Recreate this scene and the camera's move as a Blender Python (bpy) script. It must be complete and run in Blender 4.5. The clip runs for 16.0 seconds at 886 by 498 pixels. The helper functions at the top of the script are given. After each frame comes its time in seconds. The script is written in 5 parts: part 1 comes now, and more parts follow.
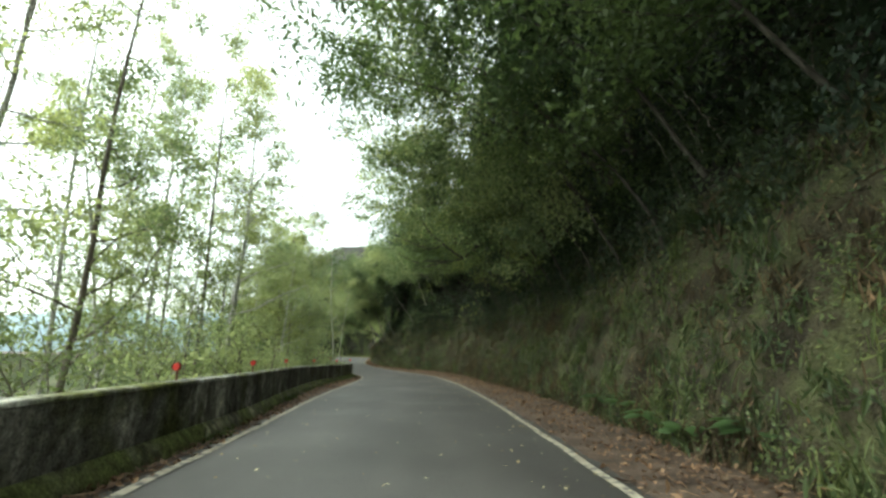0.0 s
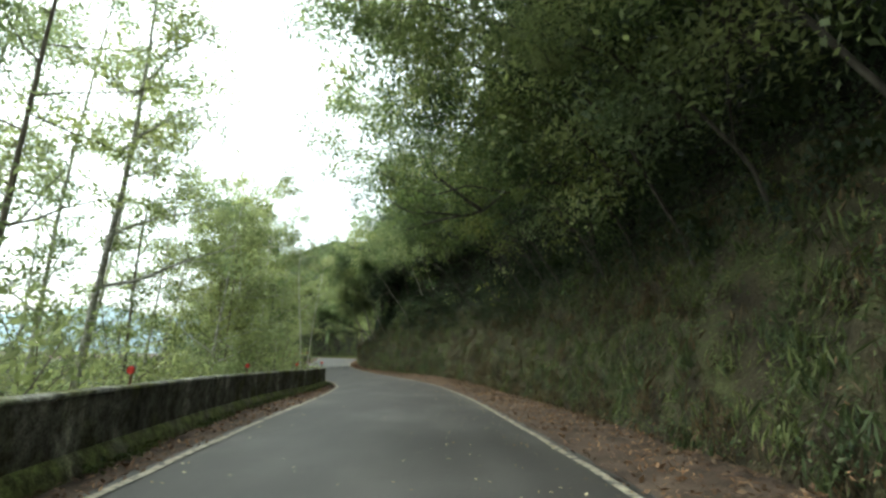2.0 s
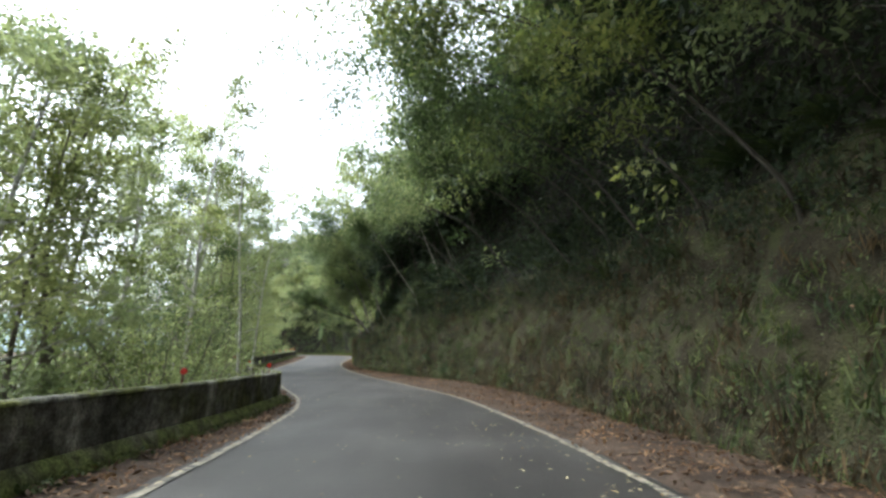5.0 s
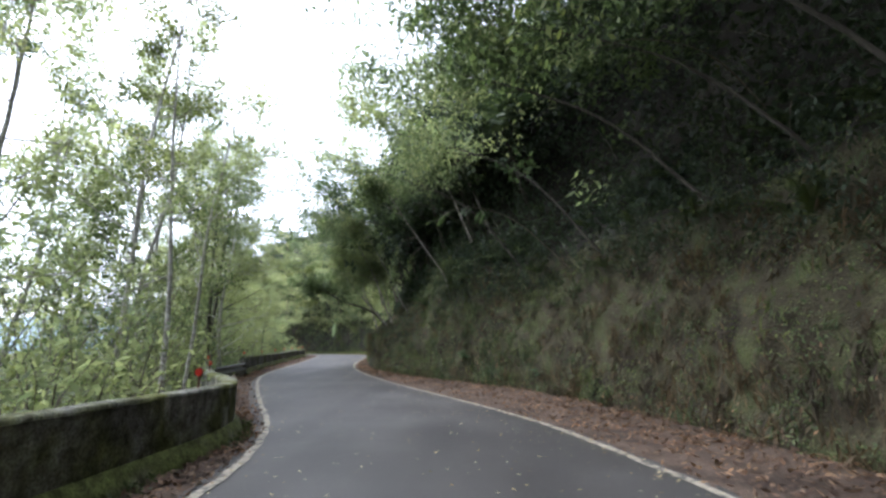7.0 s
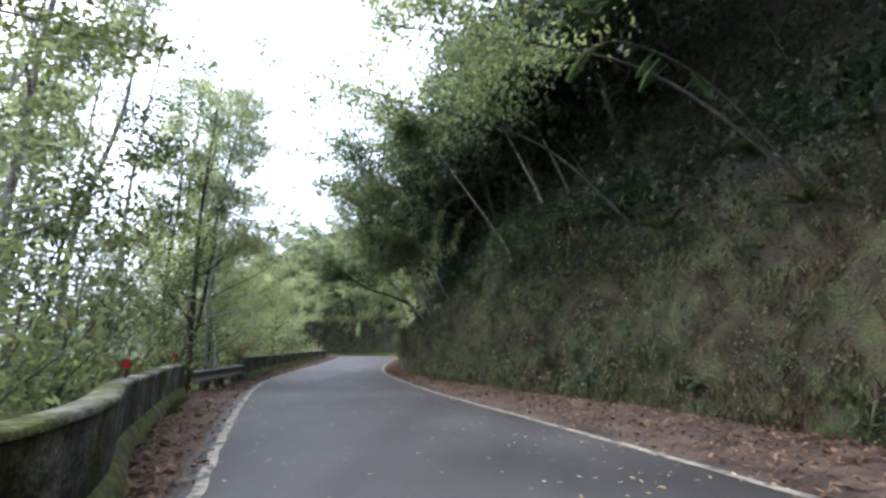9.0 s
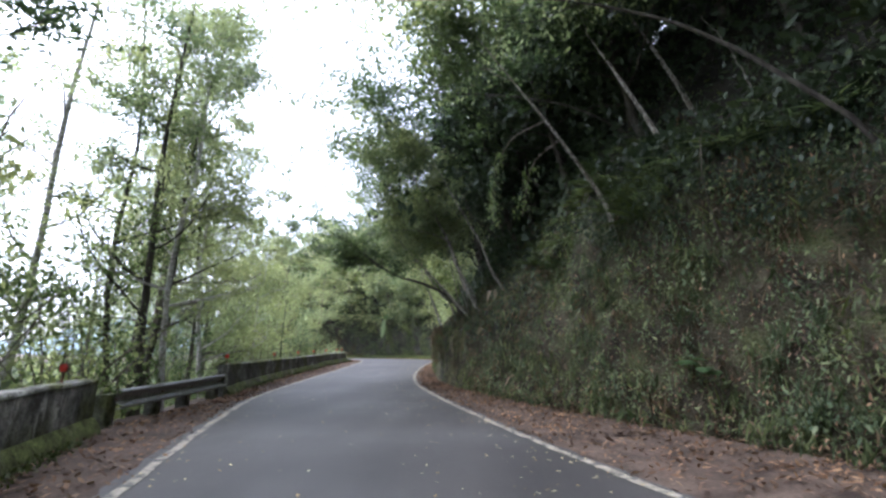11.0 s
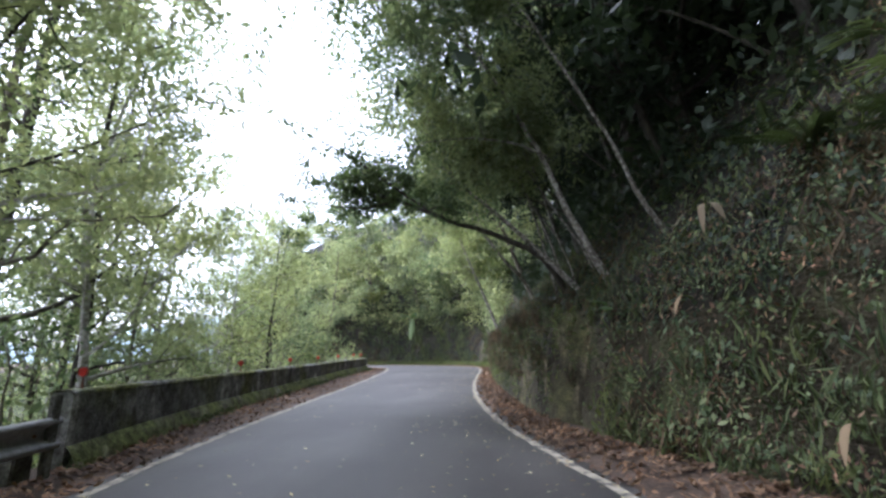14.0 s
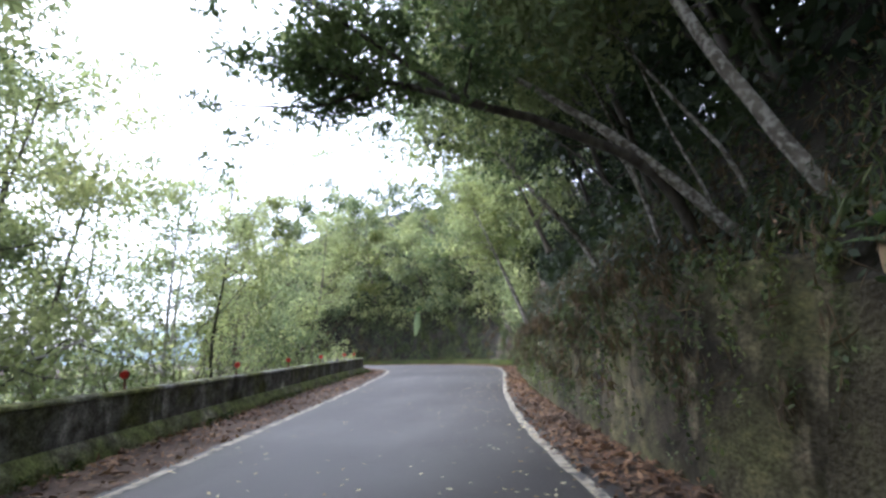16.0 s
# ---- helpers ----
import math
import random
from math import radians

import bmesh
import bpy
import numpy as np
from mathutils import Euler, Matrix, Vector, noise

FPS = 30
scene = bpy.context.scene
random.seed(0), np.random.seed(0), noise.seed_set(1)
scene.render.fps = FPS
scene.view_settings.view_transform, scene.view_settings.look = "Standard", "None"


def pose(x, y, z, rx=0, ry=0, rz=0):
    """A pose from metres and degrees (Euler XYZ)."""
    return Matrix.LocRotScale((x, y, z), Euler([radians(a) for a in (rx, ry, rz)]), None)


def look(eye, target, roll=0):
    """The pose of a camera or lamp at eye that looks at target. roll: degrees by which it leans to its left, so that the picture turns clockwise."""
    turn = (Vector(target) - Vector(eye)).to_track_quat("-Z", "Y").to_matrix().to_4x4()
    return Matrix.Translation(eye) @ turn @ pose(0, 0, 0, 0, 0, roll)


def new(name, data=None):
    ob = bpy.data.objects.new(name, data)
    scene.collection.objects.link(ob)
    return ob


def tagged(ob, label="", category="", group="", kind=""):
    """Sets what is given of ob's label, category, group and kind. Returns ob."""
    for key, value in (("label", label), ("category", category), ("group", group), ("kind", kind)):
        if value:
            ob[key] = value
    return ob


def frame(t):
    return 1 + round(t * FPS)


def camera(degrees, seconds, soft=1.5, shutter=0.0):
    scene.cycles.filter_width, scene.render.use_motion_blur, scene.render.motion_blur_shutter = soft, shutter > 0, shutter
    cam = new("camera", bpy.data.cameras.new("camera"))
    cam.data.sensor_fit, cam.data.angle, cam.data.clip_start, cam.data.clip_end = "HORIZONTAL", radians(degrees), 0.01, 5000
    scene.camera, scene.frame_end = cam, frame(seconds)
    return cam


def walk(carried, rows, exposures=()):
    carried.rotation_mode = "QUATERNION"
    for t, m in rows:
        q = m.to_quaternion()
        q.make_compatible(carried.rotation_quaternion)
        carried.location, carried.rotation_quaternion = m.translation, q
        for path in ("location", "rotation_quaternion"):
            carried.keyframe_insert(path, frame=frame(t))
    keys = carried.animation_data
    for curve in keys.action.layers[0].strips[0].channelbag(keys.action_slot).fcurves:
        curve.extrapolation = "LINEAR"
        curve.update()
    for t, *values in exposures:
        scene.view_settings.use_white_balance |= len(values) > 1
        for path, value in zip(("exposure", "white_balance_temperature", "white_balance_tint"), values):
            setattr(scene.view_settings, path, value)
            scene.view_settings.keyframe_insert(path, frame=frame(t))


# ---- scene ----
cam = camera(88.0, 16.0, soft=2.7, shutter=0.0)
PATH = [
    (0, (0.0, 0.0, 1.3), (0.0, 1.948, 1.754), 0.63),
    (0.5, (-0.103, 1.681, 1.319), (-0.094, 3.629, 1.772), 0.72),
    (1, (-0.224, 3.912, 1.344), (-0.209, 5.86, 1.798), 0.67),
    (1.5, (-0.37, 6.054, 1.351), (-0.347, 8.001, 1.807), 0.7),
    (2, (-0.493, 8.151, 1.337), (-0.467, 10.098, 1.794), 0.7),
    (2.5, (-0.596, 9.803, 1.335), (-0.569, 11.75, 1.791), 0.74),
    (3, (-0.751, 11.927, 1.313), (-0.723, 13.874, 1.771), 0.73),
    (3.5, (-0.887, 13.911, 1.294), (-0.863, 15.858, 1.752), 0.47),
    (4, (-1.136, 15.932, 1.313), (-1.112, 17.879, 1.77), 0.73),
    (4.2, (-1.219, 16.424, 1.314), (-1.19, 18.372, 1.768), 0.72),
    (6.3, (-1.99, 23.144, 1.241), (-2.022, 25.095, 1.68), -0.17),
    (6.5, (-2.091, 23.588, 1.237), (-2.127, 25.539, 1.675), -0.04),
    (7, (-2.467, 25.317, 1.231), (-2.523, 27.268, 1.667), -0.26),
    (7.5, (-2.833, 26.942, 1.189), (-2.916, 28.892, 1.628), -0.33),
    (8, (-3.137, 28.07, 1.149), (-3.241, 30.019, 1.589), -0.32),
    (8.5, (-3.542, 29.692, 1.105), (-3.673, 31.637, 1.55), -0.1),
    (9, (-3.978, 31.178, 1.08), (-4.133, 33.121, 1.529), -0.1),
    (9.2, (-4.085, 31.553, 1.083), (-4.244, 33.495, 1.532), -0.18),
    (11.3, (-5.708, 37.374, 1.273), (-5.98, 39.302, 1.728), 0.51),
    (11.5, (-5.971, 37.96, 1.286), (-6.248, 39.887, 1.743), 0.68),
    (12, (-6.38, 39.356, 1.302), (-6.681, 41.278, 1.764), 0.5),
    (12.5, (-6.679, 40.393, 1.309), (-6.995, 42.312, 1.775), 0.33),
    (13, (-7.08, 41.682, 1.323), (-7.41, 43.598, 1.791), 0.08),
    (13.5, (-7.46, 42.992, 1.33), (-7.804, 44.906, 1.799), -0.12),
    (14, (-7.829, 44.255, 1.325), (-8.182, 46.167, 1.797), -0.32),
    (14.5, (-8.063, 45.187, 1.321), (-8.426, 47.095, 1.796), -0.6),
    (15, (-8.304, 46.319, 1.328), (-8.675, 48.226, 1.802), -1.04),
    (15.5, (-8.661, 47.633, 1.378), (-9.033, 49.541, 1.847), -1.33),
    (16, (-8.94, 48.853, 1.431), (-9.314, 50.763, 1.89), -1.3),
]
EXPOSURE = [(0.0, 1.92, 6380, -8), (2.5, 1.98, 6180, -4), (4.2, 2.18, 6050, 2), (8.5, 2.22, 5480, 17), (12.0, 2.32, 5450, 18), (16.0, 2.24, 5440, 18)]
walk(cam, [(t, look(eye, target, roll)) for t, eye, target, roll in PATH], EXPOSURE)

# ---- world and light: a bright overcast sky ----
SUN_UP, SUN_ROUND = radians(56), radians(-80)
world = bpy.data.worlds.new("overcast_sky")
scene.world = world
world.use_nodes = True
wn, wl = world.node_tree.nodes, world.node_tree.links
wn.clear()
sky = wn.new("ShaderNodeTexSky")
sky.sky_type, sky.sun_disc = "NISHITA", False
sky.sun_elevation, sky.sun_rotation = SUN_UP, SUN_ROUND
sky.air_density, sky.dust_density, sky.ozone_density = 1.0, 4.0, 1.0
pale = wn.new("ShaderNodeHueSaturation")
pale.inputs["Saturation"].default_value = 0.18
back = wn.new("ShaderNodeBackground")
back.inputs["Strength"].default_value = 0.15
wout = wn.new("ShaderNodeOutputWorld")
wl.new(sky.outputs[0], pale.inputs["Color"])
wl.new(pale.outputs[0], back.inputs["Color"])
wl.new(back.outputs[0], wout.inputs["Surface"])
sun_data = bpy.data.lights.new("sun", "SUN")
sun_data.energy, sun_data.angle, sun_data.color = 0.5, radians(40), (1.0, 0.97, 0.92)
sun = new("sun", sun_data)
sun.matrix_world = look((-20, 24, 30), (0, 20, 0))
tagged(sun, "soft sun behind a white cloud layer", "sun", kind="structure")

rng = np.random.default_rng(7)


# ---- materials ----
def node_material(name, rough=0.8, spec=0.3):
    m = bpy.data.materials.new(name)
    m.use_nodes = True
    n, l = m.node_tree.nodes, m.node_tree.links
    b = n["Principled BSDF"]
    b.inputs["Roughness"].default_value = rough
    b.inputs["Specular IOR Level"].default_value = spec
    return m, n, l, b


def ramp(n, l, source, stops):
    r = n.new("ShaderNodeValToRGB")
    while len(r.color_ramp.elements) < len(stops):
        r.color_ramp.elements.new(0.5)
    for e, (at, col) in zip(r.color_ramp.elements, stops):
        e.position, e.color = at, (*col, 1)
    l.new(source, r.inputs[0])
    return r.outputs["Color"]


def noise_of(n, l, scale, detail=4.0, stretch=None):
    tex = n.new("ShaderNodeTexNoise")
    tex.inputs["Scale"].default_value, tex.inputs["Detail"].default_value = scale, detail
    geo = n.new("ShaderNodeNewGeometry")
    if stretch:
        mp = n.new("ShaderNodeMapping")
        mp.inputs["Scale"].default_value = stretch
        l.new(geo.outputs["Position"], mp.inputs["Vector"])
        l.new(mp.outputs[0], tex.inputs["Vector"])
    else:
        l.new(geo.outputs["Position"], tex.inputs["Vector"])
    return tex.outputs["Fac"]


def mixed(n, l, fac, a, b, mode="MIX"):
    x = n.new("ShaderNodeMix")
    x.data_type, x.blend_type = "RGBA", mode
    for sock, v in ((x.inputs[0], fac), (x.inputs[6], a), (x.inputs[7], b)):
        if hasattr(v, "is_linked"):
            l.new(v, sock)
        else:
            sock.default_value = v if isinstance(v, (int, float)) else (*v, 1)
    return x.outputs[2]


def bumped(n, l, b, height, strength, distance):
    k = n.new("ShaderNodeBump")
    k.inputs["Strength"].default_value, k.inputs["Distance"].default_value = strength, distance
    l.new(height, k.inputs["Height"])
    l.new(k.outputs[0], b.inputs["Normal"])


def rough_ground(name, dark, mid, light, scale, rough=0.9, bump=0.5, dist=0.03):
    m, n, l, b = node_material(name, rough, 0.2)
    big, fine = noise_of(n, l, scale), noise_of(n, l, scale * 14, 6)
    base = ramp(n, l, big, [(0.3, dark), (0.5, mid), (0.72, light)])
    grain = ramp(n, l, fine, [(0.3, (0.55, 0.55, 0.55)), (0.7, (1.25, 1.25, 1.25))])
    l.new(mixed(n, l, 1.0, base, grain, "MULTIPLY"), b.inputs["Base Color"])
    bumped(n, l, b, fine, bump, dist)
    return m


def leaf_material(name, a, b_, c, through_part=0.35, rough=0.55, patch=0.35):
    m = bpy.data.materials.new(name)
    m.use_nodes = True
    n, l = m.node_tree.nodes, m.node_tree.links
    b = n["Principled BSDF"]
    b.inputs["Roughness"].default_value = rough
    b.inputs["Specular IOR Level"].default_value = 0.25
    geo = n.new("ShaderNodeNewGeometry")
    col = ramp(n, l, geo.outputs["Random Per Island"], [(0.0, a), (0.5, b_), (0.85, c), (1.0, c)])
    big = ramp(n, l, noise_of(n, l, patch, 2), [(0.3, (0.6, 0.68, 0.7)), (0.7, (1.3, 1.22, 1.0))])
    col = mixed(n, l, 1.0, col, big, "MULTIPLY")
    l.new(col, b.inputs["Base Color"])
    thin = n.new("ShaderNodeBsdfTranslucent")
    l.new(mixed(n, l, 1.0, col, (1.35, 1.4, 0.95), "MULTIPLY"), thin.inputs["Color"])
    mix = n.new("ShaderNodeMixShader")
    mix.inputs[0].default_value = through_part
    l.new(b.outputs[0], mix.inputs[1])
    l.new(thin.outputs[0], mix.inputs[2])
    l.new(mix.outputs[0], n["Material Output"].inputs["Surface"])
    return m


def bark_material(name, dark, light, blotch=None):
    m, n, l, b = node_material(name, 0.9, 0.2)
    fine = noise_of(n, l, 9, 6, (1, 1, 0.3))
    col = ramp(n, l, fine, [(0.35, dark), (0.65, light)])
    if blotch:
        spots = ramp(n, l, noise_of(n, l, 13, 6), [(0.46, (0, 0, 0)), (0.6, (1, 1, 1))])
        col = mixed(n, l, spots, col, blotch)
    l.new(col, b.inputs["Base Color"])
    bumped(n, l, b, fine, 0.6, 0.02)
    return m


def asphalt_material():
    m, n, l, b = node_material("worn_asphalt", 0.62, 0.4)
    big = ramp(n, l, noise_of(n, l, 0.35, 4), [(0.3, (0.029, 0.0265, 0.024)), (0.5, (0.043, 0.0395, 0.036)), (0.72, (0.07, 0.066, 0.061))])
    streak = ramp(n, l, noise_of(n, l, 1.1, 3, (1, 0.18, 1)), [(0.4, (0.85, 0.85, 0.86)), (0.65, (1.2, 1.2, 1.2))])
    fine = noise_of(n, l, 90, 5)
    grain = ramp(n, l, fine, [(0.3, (0.6, 0.6, 0.6)), (0.72, (1.5, 1.5, 1.5))])
    col = mixed(n, l, 1.0, mixed(n, l, 1.0, big, streak, "MULTIPLY"), grain, "MULTIPLY")
    l.new(col, b.inputs["Base Color"])
    bumped(n, l, b, fine, 0.35, 0.006)
    return m


def paint_material():
    m, n, l, b = node_material("worn_line_paint", 0.7, 0.3)
    wear = ramp(n, l, noise_of(n, l, 7, 6), [(0.38, (0.07, 0.068, 0.064)), (0.48, (0.24, 0.215, 0.165)), (0.7, (0.38, 0.345, 0.27))])
    l.new(wear, b.inputs["Base Color"])
    return m


def concrete_material(name, base, moss, moss_low, moss_high):
    m, n, l, b = node_material(name, 0.92, 0.2)
    big = noise_of(n, l, 1.2, 5)
    run = noise_of(n, l, 1.7, 5, (1, 1, 0.32))
    fine = noise_of(n, l, 30, 5)
    col = ramp(n, l, run, [(0.35, tuple(v * 0.35 for v in base)), (0.55, tuple(v * 0.75 for v in base)), (0.66, tuple(v * 1.4 for v in base)), (0.74, tuple(v * 2.6 for v in base))])
    zone = ramp(n, l, noise_of(n, l, 0.32, 2), [(0.52, (0, 0, 0)), (0.62, (1, 1, 1))])
    salt = ramp(n, l, noise_of(n, l, 4.2, 5, (1, 1, 0.3)), [(0.54, (0, 0, 0)), (0.64, (1, 1, 1))])
    col = mixed(n, l, mixed(n, l, 1.0, zone, salt, "MULTIPLY"), col, tuple(min(0.55, v * 2.3) for v in base))
    green = ramp(n, l, big, [(moss_low, (0, 0, 0)), (moss_high, (1, 1, 1))])
    col = mixed(n, l, green, col, moss)
    grain = ramp(n, l, fine, [(0.3, (0.5, 0.5, 0.5)), (0.7, (1.4, 1.4, 1.4))])
    mid = ramp(n, l, noise_of(n, l, 6.5, 6), [(0.32, (0.45, 0.43, 0.4)), (0.5, (0.95, 0.95, 0.95)), (0.68, (1.5, 1.48, 1.4))])
    col = mixed(n, l, 1.0, col, mid, "MULTIPLY")
    l.new(mixed(n, l, 1.0, col, grain, "MULTIPLY"), b.inputs["Base Color"])
    bumped(n, l, b, fine, 0.7, 0.02)
    return m


def plain_material(name, col, rough=0.6, metal=0.0):
    m, n, l, b = node_material(name, rough, 0.4)
    b.inputs["Metallic"].default_value = metal
    dirt = ramp(n, l, noise_of(n, l, 12, 4), [(0.3, tuple(v * 0.6 for v in col)), (0.65, col)])
    l.new(dirt, b.inputs["Base Color"])
    return m


ASPHALT, PAINT = asphalt_material(), paint_material()
WALL_MAT = concrete_material("mossy_parapet_concrete", (0.225, 0.22, 0.2), (0.09, 0.098, 0.042), 0.47, 0.66)
CAP_MAT = concrete_material("weathered_wall_top", (0.28, 0.275, 0.24), (0.12, 0.128, 0.04), 0.4, 0.6)
TOE_MAT = concrete_material("mossy_wall_toe", (0.17, 0.16, 0.11), (0.12, 0.135, 0.045), 0.36, 0.52)
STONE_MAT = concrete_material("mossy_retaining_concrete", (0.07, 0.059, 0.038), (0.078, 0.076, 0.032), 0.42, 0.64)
SOIL = rough_ground("leafy_soil", (0.045, 0.032, 0.024), (0.082, 0.058, 0.043), (0.13, 0.095, 0.07), 1.5)
BANK_MAT = rough_ground("bank_earth", (0.03, 0.024, 0.015), (0.06, 0.052, 0.029), (0.08, 0.09, 0.034), 1.5, bump=0.8, dist=0.09)
FOREST_FLOOR = rough_ground("forest_floor", (0.03, 0.04, 0.015), (0.05, 0.06, 0.025), (0.08, 0.08, 0.04), 0.3)
# leaf mould darkened to hold the shade under the trees
SHADED_FLOOR = rough_ground("shade_dark_leaf_mould", (0.012, 0.011, 0.008), (0.022, 0.02, 0.014), (0.04, 0.034, 0.024), 0.8, dist=0.08)
# pale blue in place of the haze over distant woods
FAR_HILL = rough_ground("haze_blue_wooded_hill", (0.2, 0.27, 0.3), (0.26, 0.33, 0.36), (0.3, 0.37, 0.4), 0.05)
# tree leaf raised in colour to paint the brightness of the valley side
LEAF_LIGHT = leaf_material("lit_pale_tree_leaf", (0.13, 0.156, 0.092), (0.178, 0.205, 0.124), (0.228, 0.254, 0.162), 0.6)
LEAF_MID = leaf_material("broad_tree_leaf", (0.052, 0.076, 0.036), (0.078, 0.108, 0.052), (0.108, 0.142, 0.072), 0.42)
# dark copy of the tree leaf, carrying the forest's shade in its colour
LEAF_DARK = leaf_material("shade_dark_leaf", (0.022, 0.034, 0.019), (0.034, 0.049, 0.028), (0.05, 0.068, 0.04), 0.25)
LEAF_YELLOW = leaf_material("yellow_green_leaf", (0.085, 0.105, 0.042), (0.125, 0.145, 0.06), (0.165, 0.18, 0.08), 0.42)
# palest leaf copy: hazy glare over valley and bend painted into it
LEAF_GLARE = leaf_material("glare_pale_tree_leaf", (0.175, 0.2, 0.125), (0.235, 0.262, 0.17), (0.295, 0.318, 0.215), 0.62)
LEAF_BANK = leaf_material("bank_plant_leaf", (0.04, 0.058, 0.024), (0.074, 0.097, 0.04), (0.122, 0.142, 0.06), 0.28, patch=0.9)
LEAF_FRESH = leaf_material("fresh_bank_leaf", (0.062, 0.09, 0.046), (0.105, 0.14, 0.07), (0.175, 0.2, 0.105), 0.3, patch=1.3)
LEAF_DRY = leaf_material("dry_grass_blade", (0.044, 0.032, 0.02), (0.074, 0.053, 0.033), (0.12, 0.088, 0.055), 0.2, 0.8, patch=0.8)
LITTER = leaf_material("fallen_leaf", (0.075, 0.044, 0.03), (0.135, 0.078, 0.05), (0.235, 0.15, 0.098), 0.08, 0.75, patch=1.0)
LITTER_PALE = leaf_material("pale_fallen_leaf", (0.2, 0.13, 0.07), (0.36, 0.29, 0.18), (0.5, 0.45, 0.33), 0.08, 0.75, patch=1.0)
BARK_GREY = bark_material("pale_grey_bark", (0.07, 0.06, 0.046), (0.16, 0.14, 0.112), (0.3, 0.28, 0.24))
# lighter copy of the grey bark, with veiling glare put into the colour
BARK_VALLEY = bark_material("glare_pale_bark", (0.2, 0.18, 0.155), (0.36, 0.34, 0.3), (0.5, 0.48, 0.44))
BARK_DARK = bark_material("dark_damp_bark", (0.035, 0.03, 0.024), (0.085, 0.075, 0.06))
BARK_BROWN = bark_material("brown_bark", (0.08, 0.065, 0.05), (0.17, 0.145, 0.115))
STEEL = plain_material("weathered_galvanised_steel", (0.33, 0.33, 0.32), 0.55, 0.2)
RED = plain_material("red_reflector_plastic", (0.6, 0.035, 0.02), 0.35)
POST_MAT = plain_material("rusty_post", (0.16, 0.07, 0.045), 0.7)


# ---- mesh helpers ----
def mesh_object(name, verts, faces, material, parent=None, label="", smooth=False):
    me = bpy.data.meshes.new(name)
    verts, faces = np.asarray(verts, np.float32), np.asarray(faces, np.int32)
    k = faces.shape[1]
    me.vertices.add(len(verts))
    me.vertices.foreach_set("co", verts.ravel())
    me.loops.add(faces.size)
    me.loops.foreach_set("vertex_index", faces.ravel())
    me.polygons.add(len(faces))
    me.polygons.foreach_set("loop_start", np.arange(0, faces.size, k, dtype=np.int32))
    me.polygons.foreach_set("loop_total", np.full(len(faces), k, np.int32))
    if smooth:
        me.polygons.foreach_set("use_smooth", np.ones(len(faces), bool))
    me.update(calc_edges=True)
    me.materials.append(material)
    ob = new(name, me)
    ob.parent = parent
    if label:
        ob["label"] = label
    return ob


def part(name, bm, material, parent, label=""):
    me = bpy.data.meshes.new(name)
    bm.to_mesh(me)
    bm.free()
    me.materials.append(material)
    ob = new(name, me)
    ob.parent = parent
    if label:
        ob["label"] = label
    return ob


def curve_through(points, step=0.5):
    """Catmull-Rom through the points, resampled at even steps."""
    p = np.asarray(points, float)
    q = np.vstack([2 * p[0] - p[1], p, 2 * p[-1] - p[-2]])
    out = []
    for i in range(len(p) - 1):
        a, b, c, d = q[i : i + 4]
        for u in np.linspace(0, 1, 12, endpoint=False):
            out.append(0.5 * (2 * b + (c - a) * u + (2 * a - 5 * b + 4 * c - d) * u * u + (3 * b - a - 3 * c + d) * u**3))
    out = np.array(out + [p[-1]])
    s = np.r_[0, np.cumsum(np.linalg.norm(np.diff(out, axis=0), axis=1))]
    at = np.linspace(0, s[-1], max(2, int(s[-1] / step) + 1))
    return np.stack([np.interp(at, s, out[:, k]) for k in range(p.shape[1])], 1)


def right_of(line):
    """Unit normals to the right of a plan line."""
    d = np.gradient(line[:, :2], axis=0)
    d /= np.linalg.norm(d, axis=1, keepdims=True)
    return np.stack([d[:, 1], -d[:, 0]], 1)


def grid_faces(rows, cols):
    i = np.arange(rows * cols).reshape(rows, cols)
    return np.stack([i[:-1, :-1], i[:-1, 1:], i[1:, 1:], i[1:, :-1]], -1).reshape(-1, 4)


LEVEL_Y = [-30, 0, 15, 22, 30, 36, 41, 46, 50, 55, 66, 72, 80, 200]
LEVEL_Z = [-0.045, -0.03, -0.045, -0.125, -0.21, -0.145, -0.045, 0.015, 0.115, 0.33, 0.76, 0.88, 0.92, 0.92]


def level(y):
    """Height of the road along the valley side."""
    y = np.asarray(y, float)
    return sum(np.interp(y + k, LEVEL_Y, LEVEL_Z) for k in (-1.5, 0, 1.5)) / 3


def lumpy(p, scale, seed=0.0):
    """Smooth cheap noise of places, about -1 to 1."""
    x, y, z = (np.asarray(p, float) / scale).T[:3]
    return (np.sin(1.3 * x + 2.1 * y + seed) + np.sin(2.7 * y - 1.7 * z + 1.3 * seed) + np.sin(2.3 * z + 1.9 * x + 2.1 + seed) + 0.6 * np.sin(5.1 * x - 4.3 * z + 3.7 * y)) / 3.6


# ---- plan lines: (x, y) along the road ----
LEFT_LINE = [(-2.4, -14), (-2.8, 0), (-3.15, 6.5), (-3.78, 13.5), (-4.3, 20), (-4.6, 25), (-4.95, 29), (-5.35, 32), (-6.2, 34.7), (-7.5, 37.5), (-9.1, 41),
             (-10.8, 45), (-12.0, 48.3), (-12.62, 51.2), (-13.05, 54.5), (-13.5, 58), (-14.1, 62.3), (-15.2, 68), (-16.9, 72), (-20.5, 75.5), (-28, 78), (-40, 79)]
